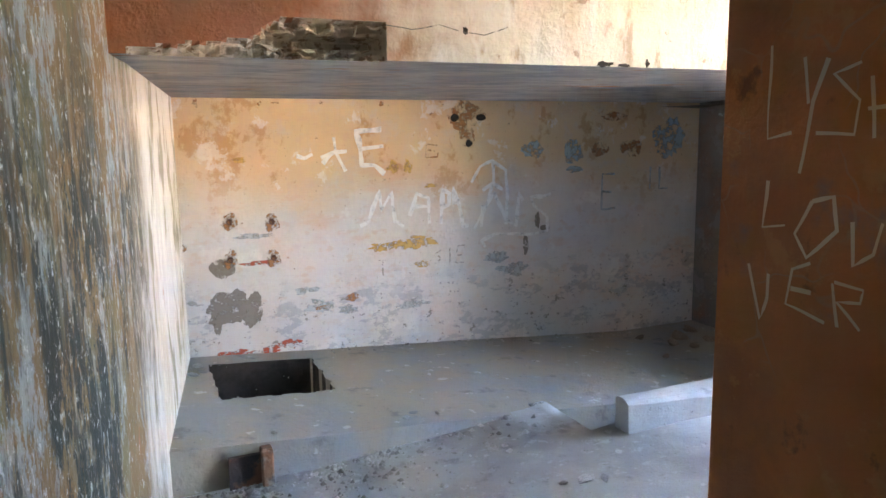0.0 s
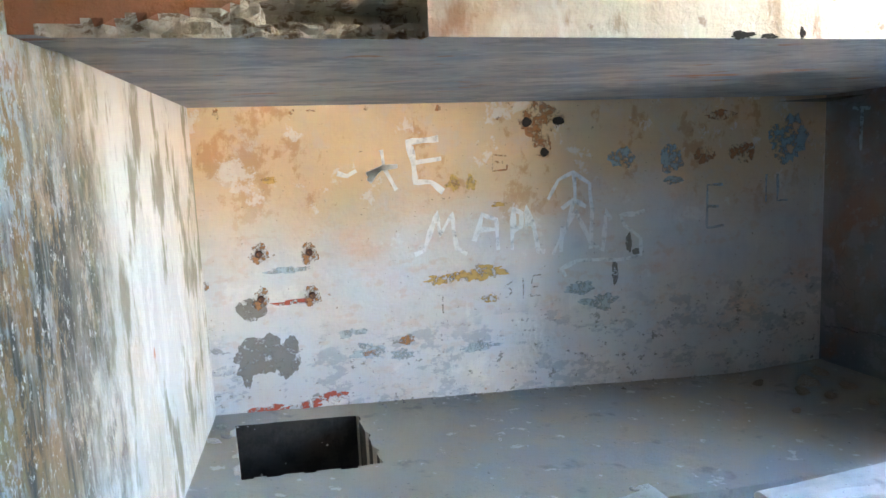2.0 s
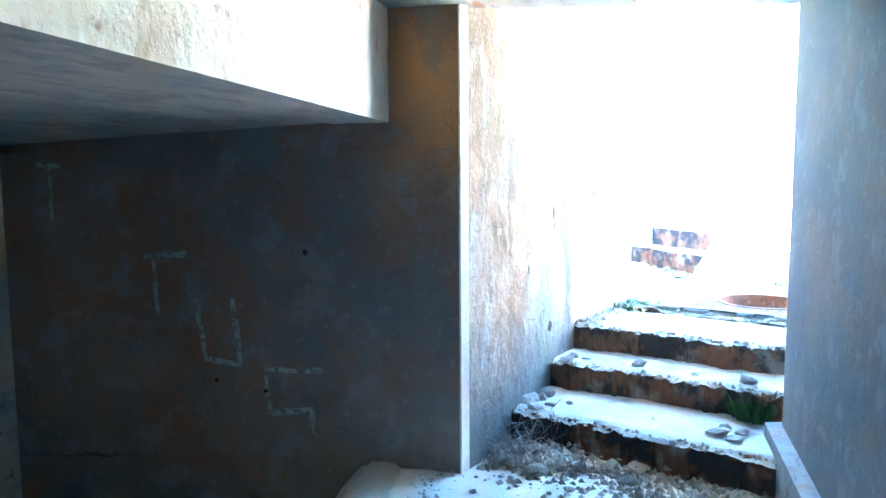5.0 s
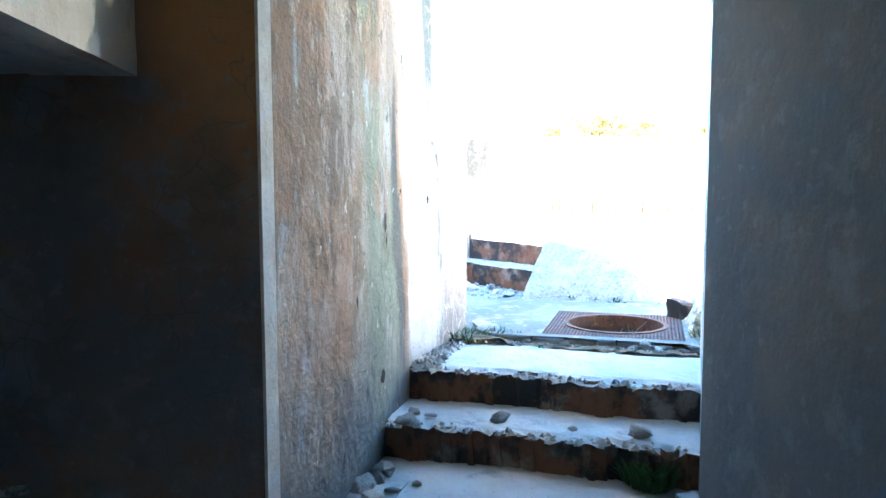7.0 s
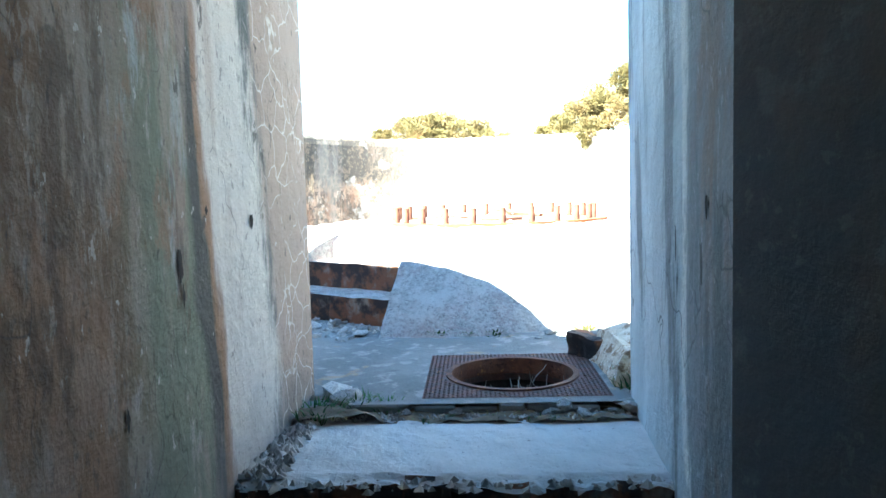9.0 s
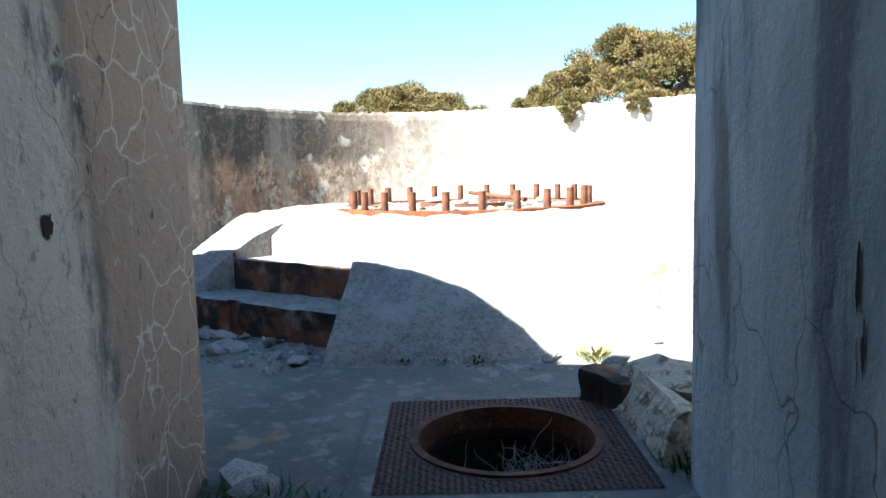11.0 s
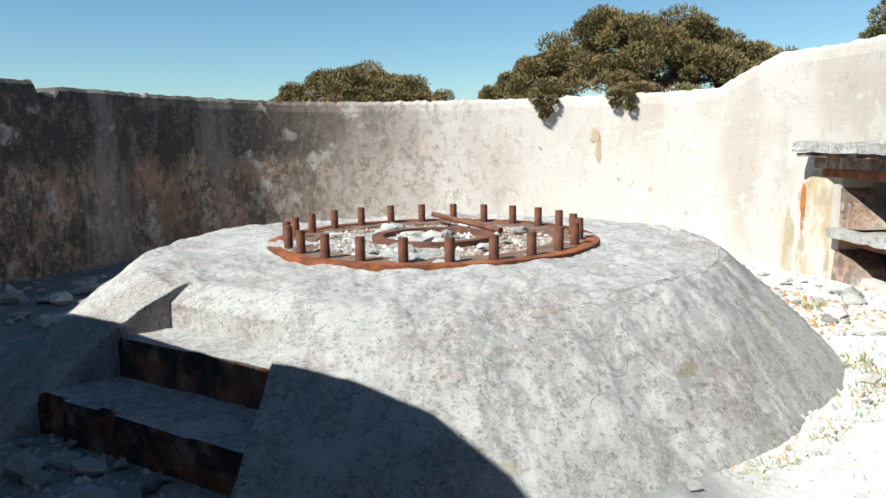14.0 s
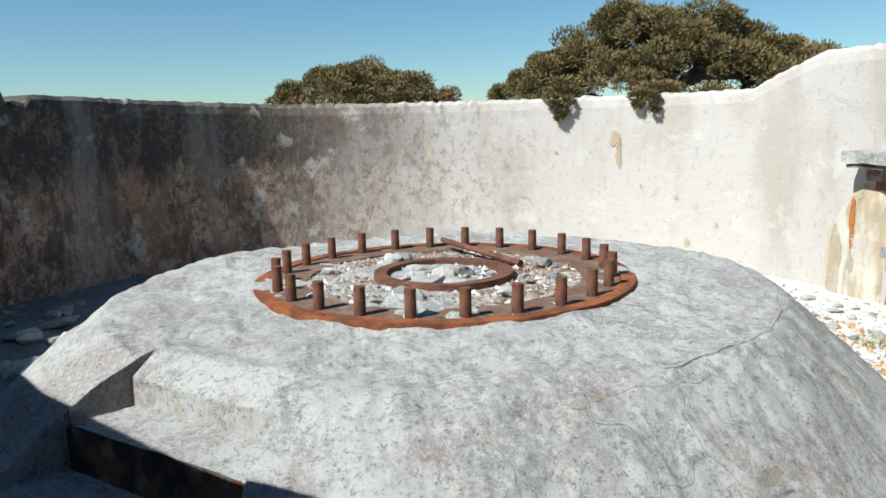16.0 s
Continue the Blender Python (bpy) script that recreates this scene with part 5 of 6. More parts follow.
# ---- manhole details ----
bm = bmesh.new()
for i in range(40):
    for j in range(40):
        x, y = -0.39 + i * 0.02, -0.39 + j * 0.02
        if math.hypot(x, y) < 0.325:
            continue
        a = 0.785 if (i + j) % 2 else -0.785
        c, s = math.cos(a), math.sin(a)
        pts = [(0.011, 0), (0, 0.004), (-0.011, 0), (0, -0.004)]
        vs = [bm.verts.new(PASS @ Vector((x + c * u - s * v, y + s * u + c * v, 0.0125))) for u, v in pts]
        t = bm.verts.new(PASS @ Vector((x, y, 0.0165)))
        for k in range(4):
            bm.faces.new((vs[k], vs[(k + 1) % 4], t))
lug = part("tread_pattern", bm, M_PLATE, mh)
lug["kind"] = "stuff"
# Shaft floor and wall painted near-black for the shade down the hole
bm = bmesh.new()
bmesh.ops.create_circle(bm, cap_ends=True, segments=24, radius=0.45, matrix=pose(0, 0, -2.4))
part("shaft_floor", bm, M_RECESS_SHADE, mh)
part("shaft", annulus(bmesh.new(), 0.33, 0.42, -2.42, -0.08, 32), M_RECESS_SHADE, mh, "shaft wall coloured near-black for its shade")
bm = prism([(x - 0.0, y) for x, y in ((-0.46, -0.46), (0.46, -0.46), (0.46, 0.46), (-0.46, 0.46))], -0.03, -0.012)
for v in bm.verts:
    v.co = PASS @ v.co
faces = [f for f in bm.faces if abs(f.normal.z) > 0.5]
bmesh.ops.delete(bm, geom=faces, context="FACES_ONLY")
part("seat", bm, M_DIRT, mh)
# concrete apron round the frame, closing the gap to the yard sheet
bm = bmesh.new()
for i in range(64):
    a0, a1 = 2 * math.pi * i / 64, 2 * math.pi * (i + 1) / 64

    def rim_point(a, k):
        c, s = math.cos(a), math.sin(a)
        k = k / max(abs(c), abs(s))
        return PASS @ Vector((c * k, s * k, 0.006))
    bm.faces.new([bm.verts.new(rim_point(a, k)) for a, k in ((a0, 0.38), (a0, 0.47), (a1, 0.47), (a1, 0.38))])
bmesh.ops.translate(bm, verts=bm.verts, vec=(HOLE.x, HOLE.y, YARD + 0.004))
structure(mesh_object("manhole_apron", bm, M_YARD), "grey concrete apron round the manhole frame", "pavement")
# edging stones in front of the frame
for k, (w0, w1) in enumerate(((2.86, 3.02), (3.025, 3.16), (3.165, 3.27), (3.275, 3.44), (3.45, 3.62), (3.63, 3.9))):
    bm = bmesh.new()
    made = box(bm, 5.60 + 0.012 * (k % 2), 5.672, w0, w1, YARD - 0.2, YARD - 0.004 + 0.006 * (k % 3))
    for v in made:
        v.co.x += 0.008 * noise.noise(v.co * 30)
    bmesh.ops.bevel(bm, geom=bm.edges[:], offset=0.008, segments=1, affect="EDGES")
    for v in bm.verts:
        v.co = PASS @ v.co
    tagged(mesh_object("edging_stone", bm, M_YARD), "worn grey edging stone before the manhole", "edging stone", "edging stones")
structure(mesh_object("dirt_strip", sheet(lines(5.50, 5.80, 0.02), lines(2.3, 4.4, 0.03), lambda s, w: YARD - 0.03 + ripple(s, w, 0, 9, 0.025) + (0.02 if w > 3.75 else 0), PASS), M_DIRT, True), "dark dirt strip between slab and pit floor", "ground")

# ---- broken concrete by the passage mouth ----
def chunk(x, y, z, size, turn, label, material, seed):
    bm = bmesh.new()
    bmesh.ops.create_cube(bm, size=1.0)
    bmesh.ops.subdivide_edges(bm, edges=bm.edges[:], cuts=5, use_grid_fill=True)
    for v in bm.verts:
        v.co = Vector((v.co.x * size[0], v.co.y * size[1], v.co.z * size[2]))
        q = v.co * 9 + Vector((seed, 0, 0))
        v.co += 0.035 * Vector((noise.noise(q), noise.noise(q + Vector((5, 1, 1))), noise.noise(q + Vector((1, 7, 3)))))
    ob = mesh_object("concrete_chunk", bm, material)
    ob.matrix_world = pose(x, y, z, *turn)
    return tagged(ob, label, "concrete chunk", "broken chunks at the passage mouth")


chunk(6.68, 0.44, YARD + 0.06, (0.62, 0.10, 0.17), (28, 4, -18), "leaning grey slab of broken concrete", M_BREAK, 1.0)
chunk(6.98, 0.38, YARD + 0.05, (0.2, 0.2, 0.12), (4, -6, 20), "red-brown lump of broken concrete", M_BRICKY, 4.0)
chunk(6.80, 0.24, YARD + 0.07, (0.45, 0.16, 0.15), (-18, 8, 10), "brown broken concrete block with a rough face", M_BREAK, 8.0)
chunk(6.62, 0.18, YARD + 0.08, (0.2, 0.22, 0.18), (10, 12, 50), "red-brown lump of broken concrete", M_BRICKY, 12.0)

# ---- drain box in the platform front ----
drain = base("drain_box", 0.2, 3.58, -0.07, "small rusted drain opening in the platform front", "drain")
bm = bmesh.new()
box(bm, 0.10, 0.16, -0.02, 0.06, -0.03, 0.19)
bmesh.ops.bevel(bm, geom=bm.edges[:], offset=0.008, segments=1, affect="EDGES")
part("cheek", bm, M_BRICKY, drain, "rust-brown cheek brick")
bm = bmesh.new()
box(bm, -0.06, 0.10, 0.02, 0.045, -0.03, 0.16)
part("opening", bm, M_BRICKY, drain, "dark red-brown opening")

M_TAN = Surface("tan stained render", (0.34, 0.27, 0.18)).patch((0.46, 0.42, 0.36), 2.4, 0.46, 0.58, stretch=(1, 1, 0.35), detail=9).patch((0.22, 0.17, 0.11), 6, 0.56, 0.66, stretch=(1, 1, 0.3), amount=0.7).relief(12, 0.01).done()
# ---- niche with roof slab and shelf ----
def arc_piece(bm, a0, a1, r0, r1, z0, z1, rough=0.0):
    n = 14
    cols = []
    for i in range(n + 1):
        a = radians(a0 + (a1 - a0) * i / n)
        d = Vector((math.cos(a), math.sin(a)))
        col = []
        for r, z in ((r0, z0), (r1, z0), (r1, z1), (r0, z1)):
            k = rough * noise.noise(Vector((a * 30, r * 3, z * 9)))
            q = W0 + d * (r + k)
            col.append(bm.verts.new((q.x, q.y, z + rough * 0.7 * noise.noise(Vector((a * 40, z * 7, 2))))))
        cols.append(col)
    for i in range(n):
        for j in range(4):
            bm.faces.new((cols[i][j], cols[i + 1][j], cols[i + 1][(j + 1) % 4], cols[i][(j + 1) % 4]))
    bm.faces.new(cols[0]), bm.faces.new(list(reversed(cols[-1])))
    bmesh.ops.recalc_face_normals(bm, faces=bm.faces)
    return bm


niche = base("shelter_niche", 9.9, -3.9, YARD, "concrete shelter niche with a broken roof slab and rusted shelf", "niche")


def niche_part(name, bm, material, label=""):
    bmesh.ops.translate(bm, verts=bm.verts, vec=(-9.9, 3.9, -YARD))
    return part(name, bm, material, niche, label)


niche_part("roof_slab", arc_piece(bmesh.new(), -126, -97.4, WR - 0.22, WR + 0.1, 1.87, 1.95, 0.03), M_CONC, "broken pale concrete roof slab")
niche_part("slab_edge", arc_piece(bmesh.new(), -126, -97.8, WR - 0.19, WR + 0.05, 1.835, 1.865, 0.02), M_BRICKY, "brown rusted slab underside")
niche_part("lintel", arc_piece(bmesh.new(), -126, -99.0, WR - 0.07, WR + 0.02, 1.735, 1.83, 0.006), M_PARAPET, "white lintel band")
niche_part("rusted_beam", arc_piece(bmesh.new(), -126, -100.0, WR - 0.04, WR + 0.3, 1.665, 1.73, 0.01), M_RUST, "rusted iron lintel beam")
niche_part("shelf", arc_piece(bmesh.new(), -126, -102.5, WR - 0.10, WR + 0.6, 1.17, 1.245, 0.03), M_CONC, "broken pale concrete shelf")
niche_part("shelf_edge", arc_piece(bmesh.new(), -126, -104, WR - 0.03, WR + 0.5, 1.12, 1.165, 0.015), M_RUST, "rusted shelf underside")
for outline in (((-101.4, 1.70), (-101.4, 1.24), (-107.3, 1.26)), ((-101.4, 1.13), (-101.4, 0.72), (-108.0, 0.72), (-106.3, 0.92))):
    bm = bmesh.new()
    faces = [[bm.verts.new((W0.x + r * math.cos(radians(a)), W0.y + r * math.sin(radians(a)), z)) for a, z in outline] for r in (WR + 0.005, WR + 0.3)]
    bm.faces.new(faces[0]), bm.faces.new(faces[1][::-1])
    for j in range(len(outline)):
        k = (j + 1) % len(outline)
        bm.faces.new((faces[0][j], faces[1][j], faces[1][k], faces[0][k]))
    bmesh.ops.recalc_face_normals(bm, faces=bm.faces)
    niche_part("splayed_jamb", bm, M_PARAPET, "pale splayed jamb")


def buttress_side(z):
    """Angle of the buttress's leaning edge at a height: steep below, then drawn in like a shoulder."""
    return -92.4 - 0.5 * max(0.0, z - 0.8) - 6.2 * min(1.0, max(0.0, (z - 1.15) / 0.62)) ** 2.2 + 0.15 * noise.noise(Vector((z * 9, 1, 0)))


bm = bmesh.new()
rows = []
for i in range(23):
    z = 0.72 + 1.1 * i / 22
    a0, a1 = buttress_side(z), -101.8
    row = []
    for k in range(9):
        a = radians(a0 + (a1 - a0) * k / 8)
        r = WR + 0.02 if k in (0, 8) else WR - 0.06 * min(1.0, (1.84 - z) / 0.3) * (0.6 if k in (1, 7) else 1.0) + 0.008 * noise.noise(Vector((a * 25, z * 6, 0)))
        row.append(bm.verts.new((W0.x + r * math.cos(a), W0.y + r * math.sin(a), z)))
    rows.append(row)
for p, q in zip(rows, rows[1:]):
    for k in range(8):
        bm.faces.new((p[k], p[k + 1], q[k + 1], q[k]))
bm.faces.new([v for v in rows[0]])
bm.faces.new([v for v in reversed(rows[-1])])
bmesh.ops.recalc_face_normals(bm, faces=bm.faces)
niche_part("buttress", bm, M_TAN, "stained buttress beside the niche")
spot_wall = lambda a, z, lift=0.004: Vector((W0.x + (WR - 0.062 - lift) * math.cos(radians(a)), W0.y + (WR - 0.062 - lift) * math.sin(radians(a)), z))
spot_arc = lambda a, z, lift=0.012: Vector((W0.x + (WR - 0.012 - lift) * math.cos(radians(a)), W0.y + (WR - 0.012 - lift) * math.sin(radians(a)), z))
P_STREAK = worn_paint("orange rust streak", (0.34, 0.12, 0.035), 0.40)
P_TAN = worn_paint("tan run-off stain", (0.40, 0.31, 0.20), 0.2, 5, 0.5, 0.8)
patches("rust_streak", spot_wall, [(-97.2, 1.46, 0.45, 0.13), (-97.3, 1.28, 0.35, 0.12)], P_STREAK, "orange rust streak down the buttress", "stain", 0.3)
patches("run_stain", spot_wall, [(-94.6, 1.05, 1.3, 0.33)], P_TAN, "tan run-off stain on the buttress", "stain", 0.3)
patches("tan_stain", spot_arc, [(-57.6, 2.02, 0.9, 0.07), (-58.0, 1.85, 0.5, 0.16)], P_TAN, "tan stain below a hole in the parapet", "stain", 0.5)
drawing("hanging_wire", spot_wall, [[(-98.4, 1.85), (-99.3, 1.76), (-98.8, 1.66), (-98.0, 1.55)]], 0.010, P_BLACK, "thin dark wire hanging from the niche slab", "wire")
drawing("arched_crack", spot_arc, [[(-43.2, 1.30), (-42.3, 1.39), (-40.6, 1.42), (-39.0, 1.39), (-38.3, 1.31)]], 0.012, P_PEEL, "arched crack in the parapet render", "crack")
drawing("crack", spot_arc, [[(-90, 2.36), (-91.3, 2.35), (-92.4, 2.41), (-93.1, 2.37), (-94.6, 2.34), (-95.1, 2.29), (-96.8, 2.27)]], 0.005, P_PEEL, "hairline crack in the parapet render", "crack")
patches("render_chips", spot_arc, [(-57.4, 2.1, 0.5, 0.02), (-38.5, 1.75, 0.4, 0.02), (-68, 1.45, 0.4, 0.025), (-70, 1.0, 0.5, 0.04), (-47, 1.9, 0.3, 0.015), (-62, 1.55, 0.25, 0.02), (-20, 1.9, 0.35, 0.03), (-5, 1.8, 0.3, 0.02), (-75, 1.2, 0.25, 0.03)], P_TAN, "small chips in the parapet render", "damage", 0.6)
patches("brown_lichen", lambda u, z, lift=0.01: Vector((8.035 - 0.02, -0.553 + u, 1.085 + z * 0.5 + 0.02)), [(0.0, 0.0, 0.05, 0.07)], P_TAN, "brown lichen spot on the mound", "stain", 0.4)
bm = bmesh.new()
UNTURN = MOUND.inverted()
for i in range(110):
    edge_pts = []
    for q in (i, i + 1):
        a = radians(-176 + q * 0.85)
        r = 1.765 + 0.02 * noise.noise(Vector((q * 0.2, 0, 0)))
        w = 0.003 + 0.010 * abs(noise.noise(Vector((q * 0.37, 4, 0))))
        for d in (-w, w):
            p = Vector((C.x + (r + d) * math.cos(a), C.y + (r + d) * math.sin(a), 0))
            k = UNTURN @ p
            edge_pts.append(Vector((p.x, p.y, mound_z(k.x, k.y) + 0.007)))
    bm.faces.new([bm.verts.new(edge_pts[j]) for j in (0, 2, 3, 1)])
rim_crack = mesh_object("rim_crack", bm, P_PEEL)
structure(rim_crack, "dark crack along the mound's rim", "crack")

# ---- plants ----
M_LEAF = Surface("olive cypress foliage", (0.135, 0.11, 0.042)).patch((0.20, 0.145, 0.065), 1.6, 0.45, 0.62).patch((0.14, 0.06, 0.025), 2.6, 0.62, 0.7, shift=(3, 3, 3)).island_shade(0.55, 1.35).done()
M_WEED = Surface("green weed leaf", (0.06, 0.14, 0.05)).island_shade(0.6, 1.5).done()
M_DRYGRASS = Surface("dry grass", (0.28, 0.27, 0.13)).island_shade(0.6, 1.4).done()
M_STRAW = Surface("brown withered grass", (0.30, 0.21, 0.11)).island_shade(0.6, 1.4).done()
M_TWIG = Surface("grey dead twig", (0.30, 0.29, 0.28)).island_shade(0.6, 1.2).done()
M_BARK = plain("grey bark", (0.22, 0.18, 0.14), (0.12, 0.10, 0.08), 14)


def blades(n, spread, height, width, droop, seed, broad=False):
    r = random.Random(seed)
    verts, faces = [], []
    for _ in range(n):
        a, d = r.uniform(0, 6.283), spread * r.random() ** 0.7
        x, y = d * math.cos(a), d * math.sin(a)
        h, lean = height * r.uniform(0.45, 1.0), droop * r.uniform(0.3, 1.0)
        b = a + r.uniform(-0.7, 0.7)
        w = width * r.uniform(0.6, 1.2)
        px, py = -math.sin(b) * w, math.cos(b) * w
        k = len(verts)
        mid = (x + 0.4 * lean * math.cos(b), y + 0.4 * lean * math.sin(b), h * 0.65)
        tip = (x + lean * math.cos(b), y + lean * math.sin(b), h)
        f = 1.4 if broad else 0.8
        verts += [(x - px * 0.5, y - py * 0.5, 0), (x + px * 0.5, y + py * 0.5, 0), (mid[0] + px * f, mid[1] + py * f, mid[2]), (mid[0] - px * f, mid[1] - py * f, mid[2]), tip]
        faces += [(k, k + 1, k + 2, k + 3), (k + 3, k + 2, k + 4)]
    return verts, faces


def tuft(x, y, z, n, spread, height, width, droop, material, label, seed, broad=False, group="weeds"):
    verts, faces = blades(n, spread, height, width, droop, seed, broad)
    me = bpy.data.meshes.new("weed")
    me.from_pydata(verts, [], faces)
    me.materials.append(material)
    ob = new("weed", me)
    ob.matrix_world = pose(x, y, z - 0.01)
    return tagged(ob, label, "weed", group, "stuff")


tuft(5.28, 1.24, 0.44, 420, 0.10, 0.13, 0.008, 0.08, M_WEED, "bushy green weed growing beside the step", 1, True)
tuft(*sw(5.60, 4.02), SLAB, 90, 0.10, 0.09, 0.005, 0.10, M_WEED, "green weed tuft at the passage wall", 2)
tuft(*sw(5.70, 3.86), YARD - 0.02, 70, 0.08, 0.07, 0.004, 0.08, M_WEED, "small green weed in the dirt strip", 3)
tuft(*sw(5.66, 3.74), YARD - 0.02, 60, 0.08, 0.05, 0.004, 0.08, M_WEED, "small green weed in the dirt strip", 4)
tuft(*sw(5.83, 2.66), YARD, 90, 0.09, 0.10, 0.006, 0.09, M_WEED, "green grass tuft by the broken slab", 5)
for k, (s, w) in enumerate(((5.57, 3.55), (5.57, 3.3), (5.58, 3.1), (5.57, 2.9))):
    tuft(*sw(s, w), YARD - 0.03, 40, 0.09, 0.035, 0.003, 0.05, M_DRYGRASS if k % 2 else M_WEED, "sparse weed in the dirt strip", 20 + k)
for k, (n, w) in enumerate(((2.68, 0.62), (2.72, 0.75), (2.66, 0.95))):
    x, y = mound_world(n, -w)
    tuft(7.86 - 0.05 * k, 0.95 - 0.16 * k, YARD, 46, 0.06, 0.06, 0.006, 0.06, M_WEED, "low weed at the mound foot", 30 + k, True)
tuft(7.72, 0.62, YARD, 40, 0.09, 0.03, 0.006, 0.05, M_WEED, "low weed at the mound foot", 36, True)
tuft(7.56, 0.12, YARD, 60, 0.09, 0.085, 0.006, 0.09, M_DRYGRASS, "sprawling pale-leaved weed in the sun", 40, True)
for k in range(34):
    t = k / 33
    a, r = radians(184 + 44 * t), 2.44 + 0.10 * rng.random() + 0.16 * t * rng.random()
    tuft(C.x + r * math.cos(a), C.y + r * math.sin(a), YARD, 16 + int(20 * t), 0.05 + 0.03 * t, 0.025 + 0.025 * t, 0.003, 0.05, (M_STRAW, M_DRYGRASS, M_STRAW, M_WEED)[k % 4], "dry grass tuft along the mound foot", 50 + k, False, "grass along the mound")
for k in range(14):
    x, y = rng.uniform(8.2, 9.6), rng.uniform(-3.2, -1.9)
    tuft(x, y, YARD, 40, 0.1, 0.05, 0.004, 0.08, M_DRYGRASS, "dry grass tuft among the rubble", 90 + k, False, "grass among the rubble")


def twigs(name, x, y, z, n, spread, length, label, seed):
    r = random.Random(seed)
    bm = bmesh.new()
    for _ in range(n):
        p = Vector((r.gauss(0, spread), r.gauss(0, spread), abs(r.gauss(0, spread * 0.5))))
        d = Vector((r.uniform(-1, 1), r.uniform(-1, 1), r.uniform(-0.1, 0.8))).normalized()
        for _ in range(3):
            q = p + d * length * r.uniform(0.25, 0.5)
            m = Matrix.Translation((p + q) / 2) @ (q - p).to_track_quat("Z", "Y").to_matrix().to_4x4()
            bmesh.ops.create_cone(bm, cap_ends=False, segments=3, radius1=0.0022, radius2=0.0014, depth=(q - p).length, matrix=m)
            p, d = q, (d + Vector((r.uniform(-0.6, 0.6), r.uniform(-0.6, 0.6), r.uniform(-0.4, 0.4)))).normalized()
    ob = mesh_object(name, bm, M_TWIG)
    ob.matrix_world = pose(x, y, z)
    return tagged(ob, label, "twigs", kind="stuff")


twigs("dead_brush", HOLE.x - 0.05, HOLE.y - 0.12, YARD - 0.20, 200, 0.10, 0.11, "tangle of grey dead twigs in the manhole", 7)
twigs("dead_brush", 4.93, 2.42, 0.30, 110, 0.09, 0.12, "tangle of grey dead twigs beside the steps", 8)


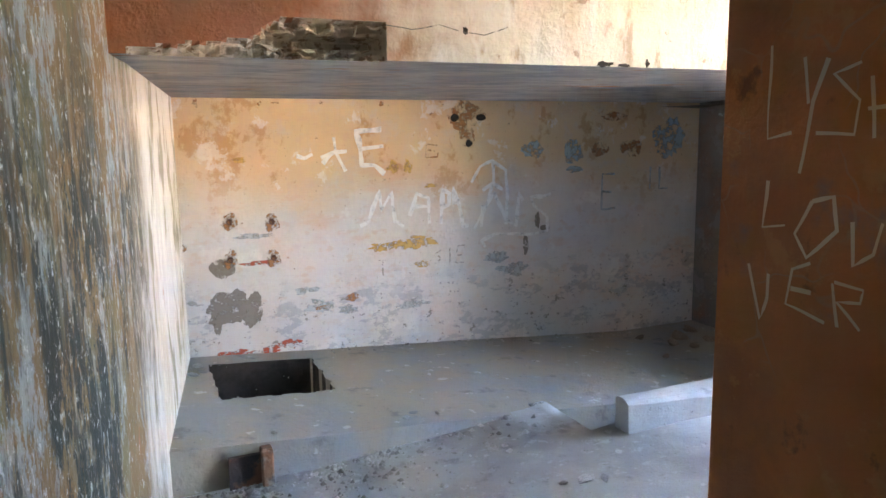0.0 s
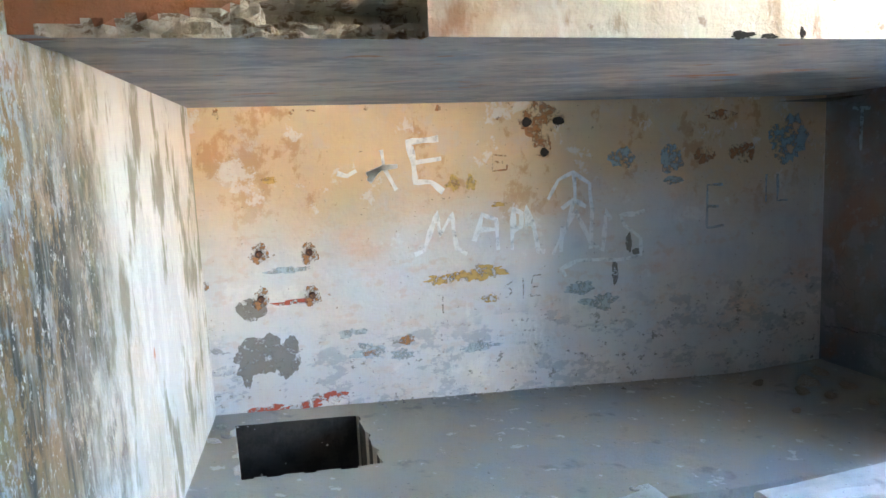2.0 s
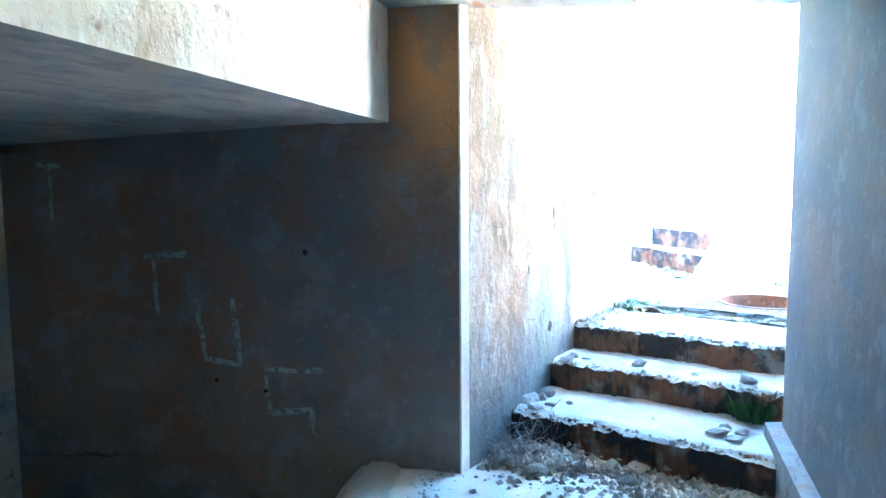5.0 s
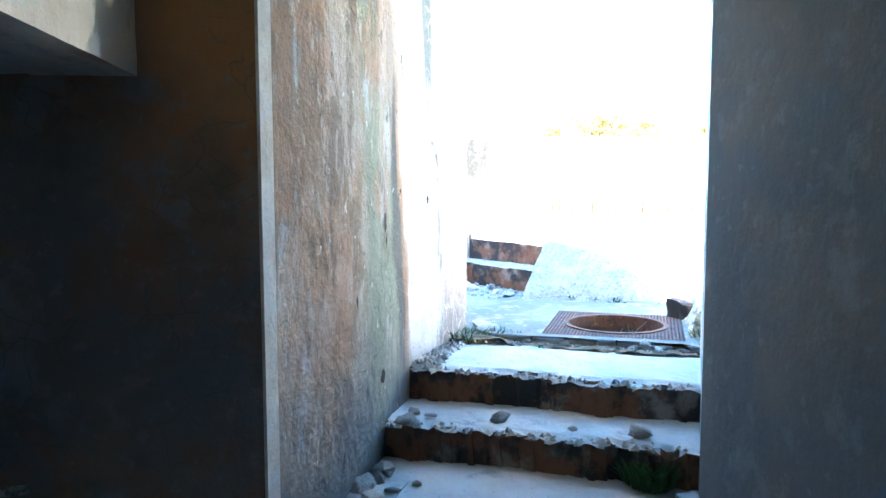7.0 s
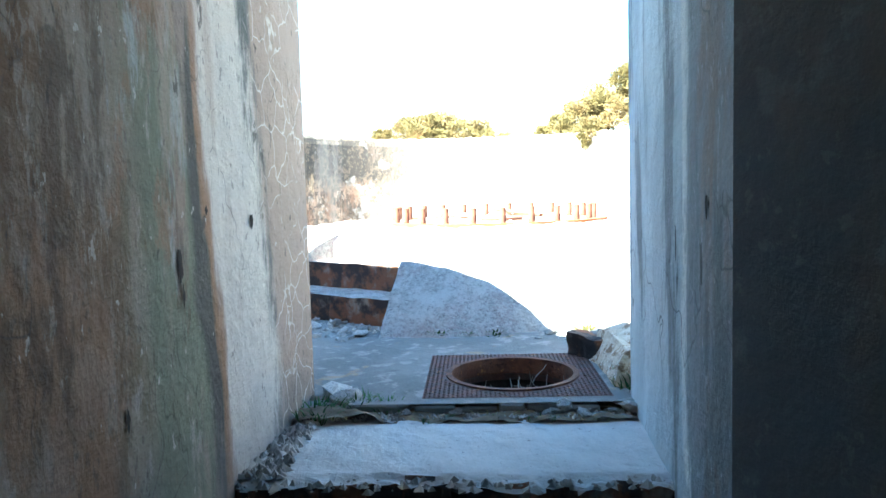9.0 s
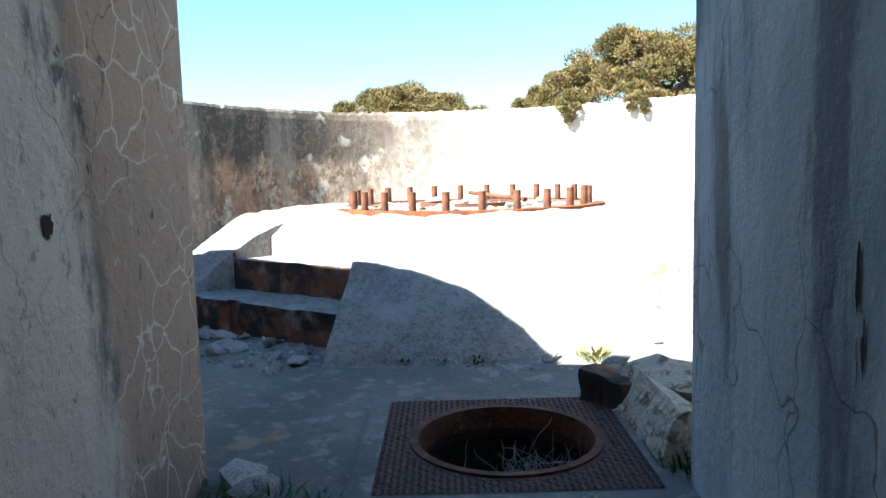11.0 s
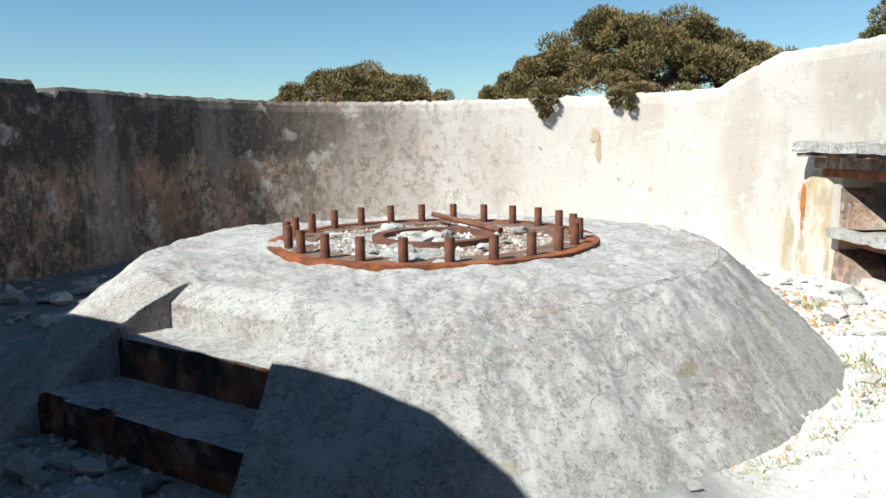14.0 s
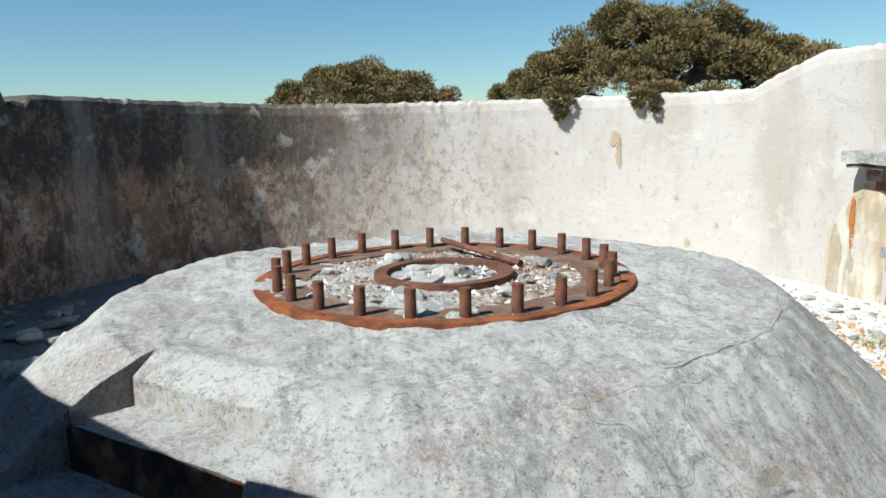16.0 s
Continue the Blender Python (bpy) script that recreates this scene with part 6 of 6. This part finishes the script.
def tree(name, x, y, ground, low, high, half, depth, facing, clumps, label, seed, leaf=0.05, hang=()):
    """A wind-shaped shrub tree: trunk, limbs, and a crown of leafy clumps with gaps."""
    r = random.Random(seed)
    top = base(name, x, y, ground, label, "tree")
    f = Vector((math.cos(facing), math.sin(facing), 0))
    across = Vector((-f.y, f.x, 0))
    bm = bmesh.new()
    mid = Vector((0, 0, low - ground + 0.3 * (high - low)))

    def limb(p, q, r0, r1):
        m = Matrix.Translation((p + q) / 2) @ (q - p).to_track_quat("Z", "Y").to_matrix().to_4x4()
        bmesh.ops.create_cone(bm, cap_ends=True, segments=7, radius1=r0, radius2=r1, depth=(q - p).length, matrix=m)
    limb(Vector((0, 0, -0.1)), Vector((0.1, 0.05, mid.z * 0.6)), 0.16, 0.11)
    limb(Vector((0.1, 0.05, mid.z * 0.55)), mid, 0.11, 0.07)
    part("trunk", bm, M_BARK, top)
    bm = bmesh.new()
    for k in range(14):
        a = r.uniform(0, 6.28)
        q = mid + across * (half * 0.55 * math.cos(a)) + f * (depth * 0.55 * math.sin(a)) + Vector((0, 0, r.uniform(0.0, 0.35) * (high - low)))
        limb(mid * 0.9, mid.lerp(q, 0.55) + Vector((0, 0, 0.08)), 0.05, 0.03)
        limb(mid.lerp(q, 0.55) + Vector((0, 0, 0.08)), q, 0.03, 0.008)
    part("branchwork", bm, M_BARK, top)["kind"] = "stuff"
    verts, faces = [], []
    spots = []
    for k in range(clumps):
        a, u = r.uniform(0, 6.283), r.random() ** 0.5
        e = r.uniform(0.0, 1.0)
        cx, cy = half * u * math.cos(a), depth * u * math.sin(a)
        dome = (1 - u * u) ** 0.62
        lump = 1 + 0.22 * noise.noise(Vector((cx * 1.3 + seed, cy * 1.3, 0))) + 0.16 * noise.noise(Vector((cx * 3.1 + seed, cy * 3.1, 4)))
        z = low + (high - low) * dome * lump * (1 - 0.5 * e ** 3) - ground - 0.06
        spots.append((across * cx + f * cy + Vector((0, 0, z)), r.uniform(0.10, 0.25) * (0.75 + 0.25 * dome)))
    for ang, z, s in hang:
        q = W0 + (WR - 0.06) * Vector((math.cos(radians(ang)), math.sin(radians(ang))))
        spots.append((Vector((q.x - x, q.y - y, z - ground)), s))
        spots.append((Vector((q.x - x, q.y - y, 0)) * 1.0 + Vector((math.cos(radians(ang)) * 0.28, math.sin(radians(ang)) * 0.28, 2.52 - ground)), 0.12))
    for p, s in spots:
        for _ in range(int(300 + 1500 * s)):
            d = Vector((r.gauss(0, 1), r.gauss(0, 1), r.gauss(0.35, 0.8))).normalized()
            c = p + Vector((d.x * s, d.y * s, d.z * s * 0.75)) * r.uniform(0.6, 1.05)
            g = (d + Vector((r.uniform(-0.6, 0.6), r.uniform(-0.6, 0.6), r.uniform(0.0, 0.8)))).normalized()
            side = g.cross(Vector((r.uniform(-1, 1), r.uniform(-1, 1), r.uniform(-1, 1)))).normalized()
            n = leaf * r.uniform(0.45, 1.0)
            k = len(verts)
            verts += [tuple(c - side * n * 0.22), tuple(c + side * n * 0.22), tuple(c + g * n)]
            faces.append((k, k + 1, k + 2))
    me = bpy.data.meshes.new("crown")
    me.from_pydata(verts, [], faces)
    me.materials.append(M_LEAF)
    crown = new("crown", me)
    crown.parent = top
    return top


tree("shrub_tree", 13.5, -4.6, 1.9, 2.25, 3.42, 2.15, 1.05, radians(-38), 380, "broad wind-shaped olive-green cypress behind the parapet", 3, 0.048,
     [(-46.5, 2.47, 0.08), (-47.5, 2.40, 0.07), (-48.5, 2.33, 0.06), (-48.0, 2.27, 0.05), (-49.5, 2.44, 0.07), (-61.0, 2.46, 0.06), (-61.5, 2.38, 0.05), (-64.0, 2.45, 0.07), (-64.4, 2.34, 0.05), (-62.5, 2.48, 0.07)])
tree("shrub_tree", 16.97, -1.93, 1.8, 2.35, 3.08, 1.45, 1.0, radians(-17), 130, "low rounded olive-green cypress beyond the parapet", 5, 0.05)
tree("shrub_tree", 11.0, -6.9, 1.8, 2.5, 3.85, 1.1, 0.9, radians(-60), 100, "olive-green cypress beside the raised wall", 9, 0.05)
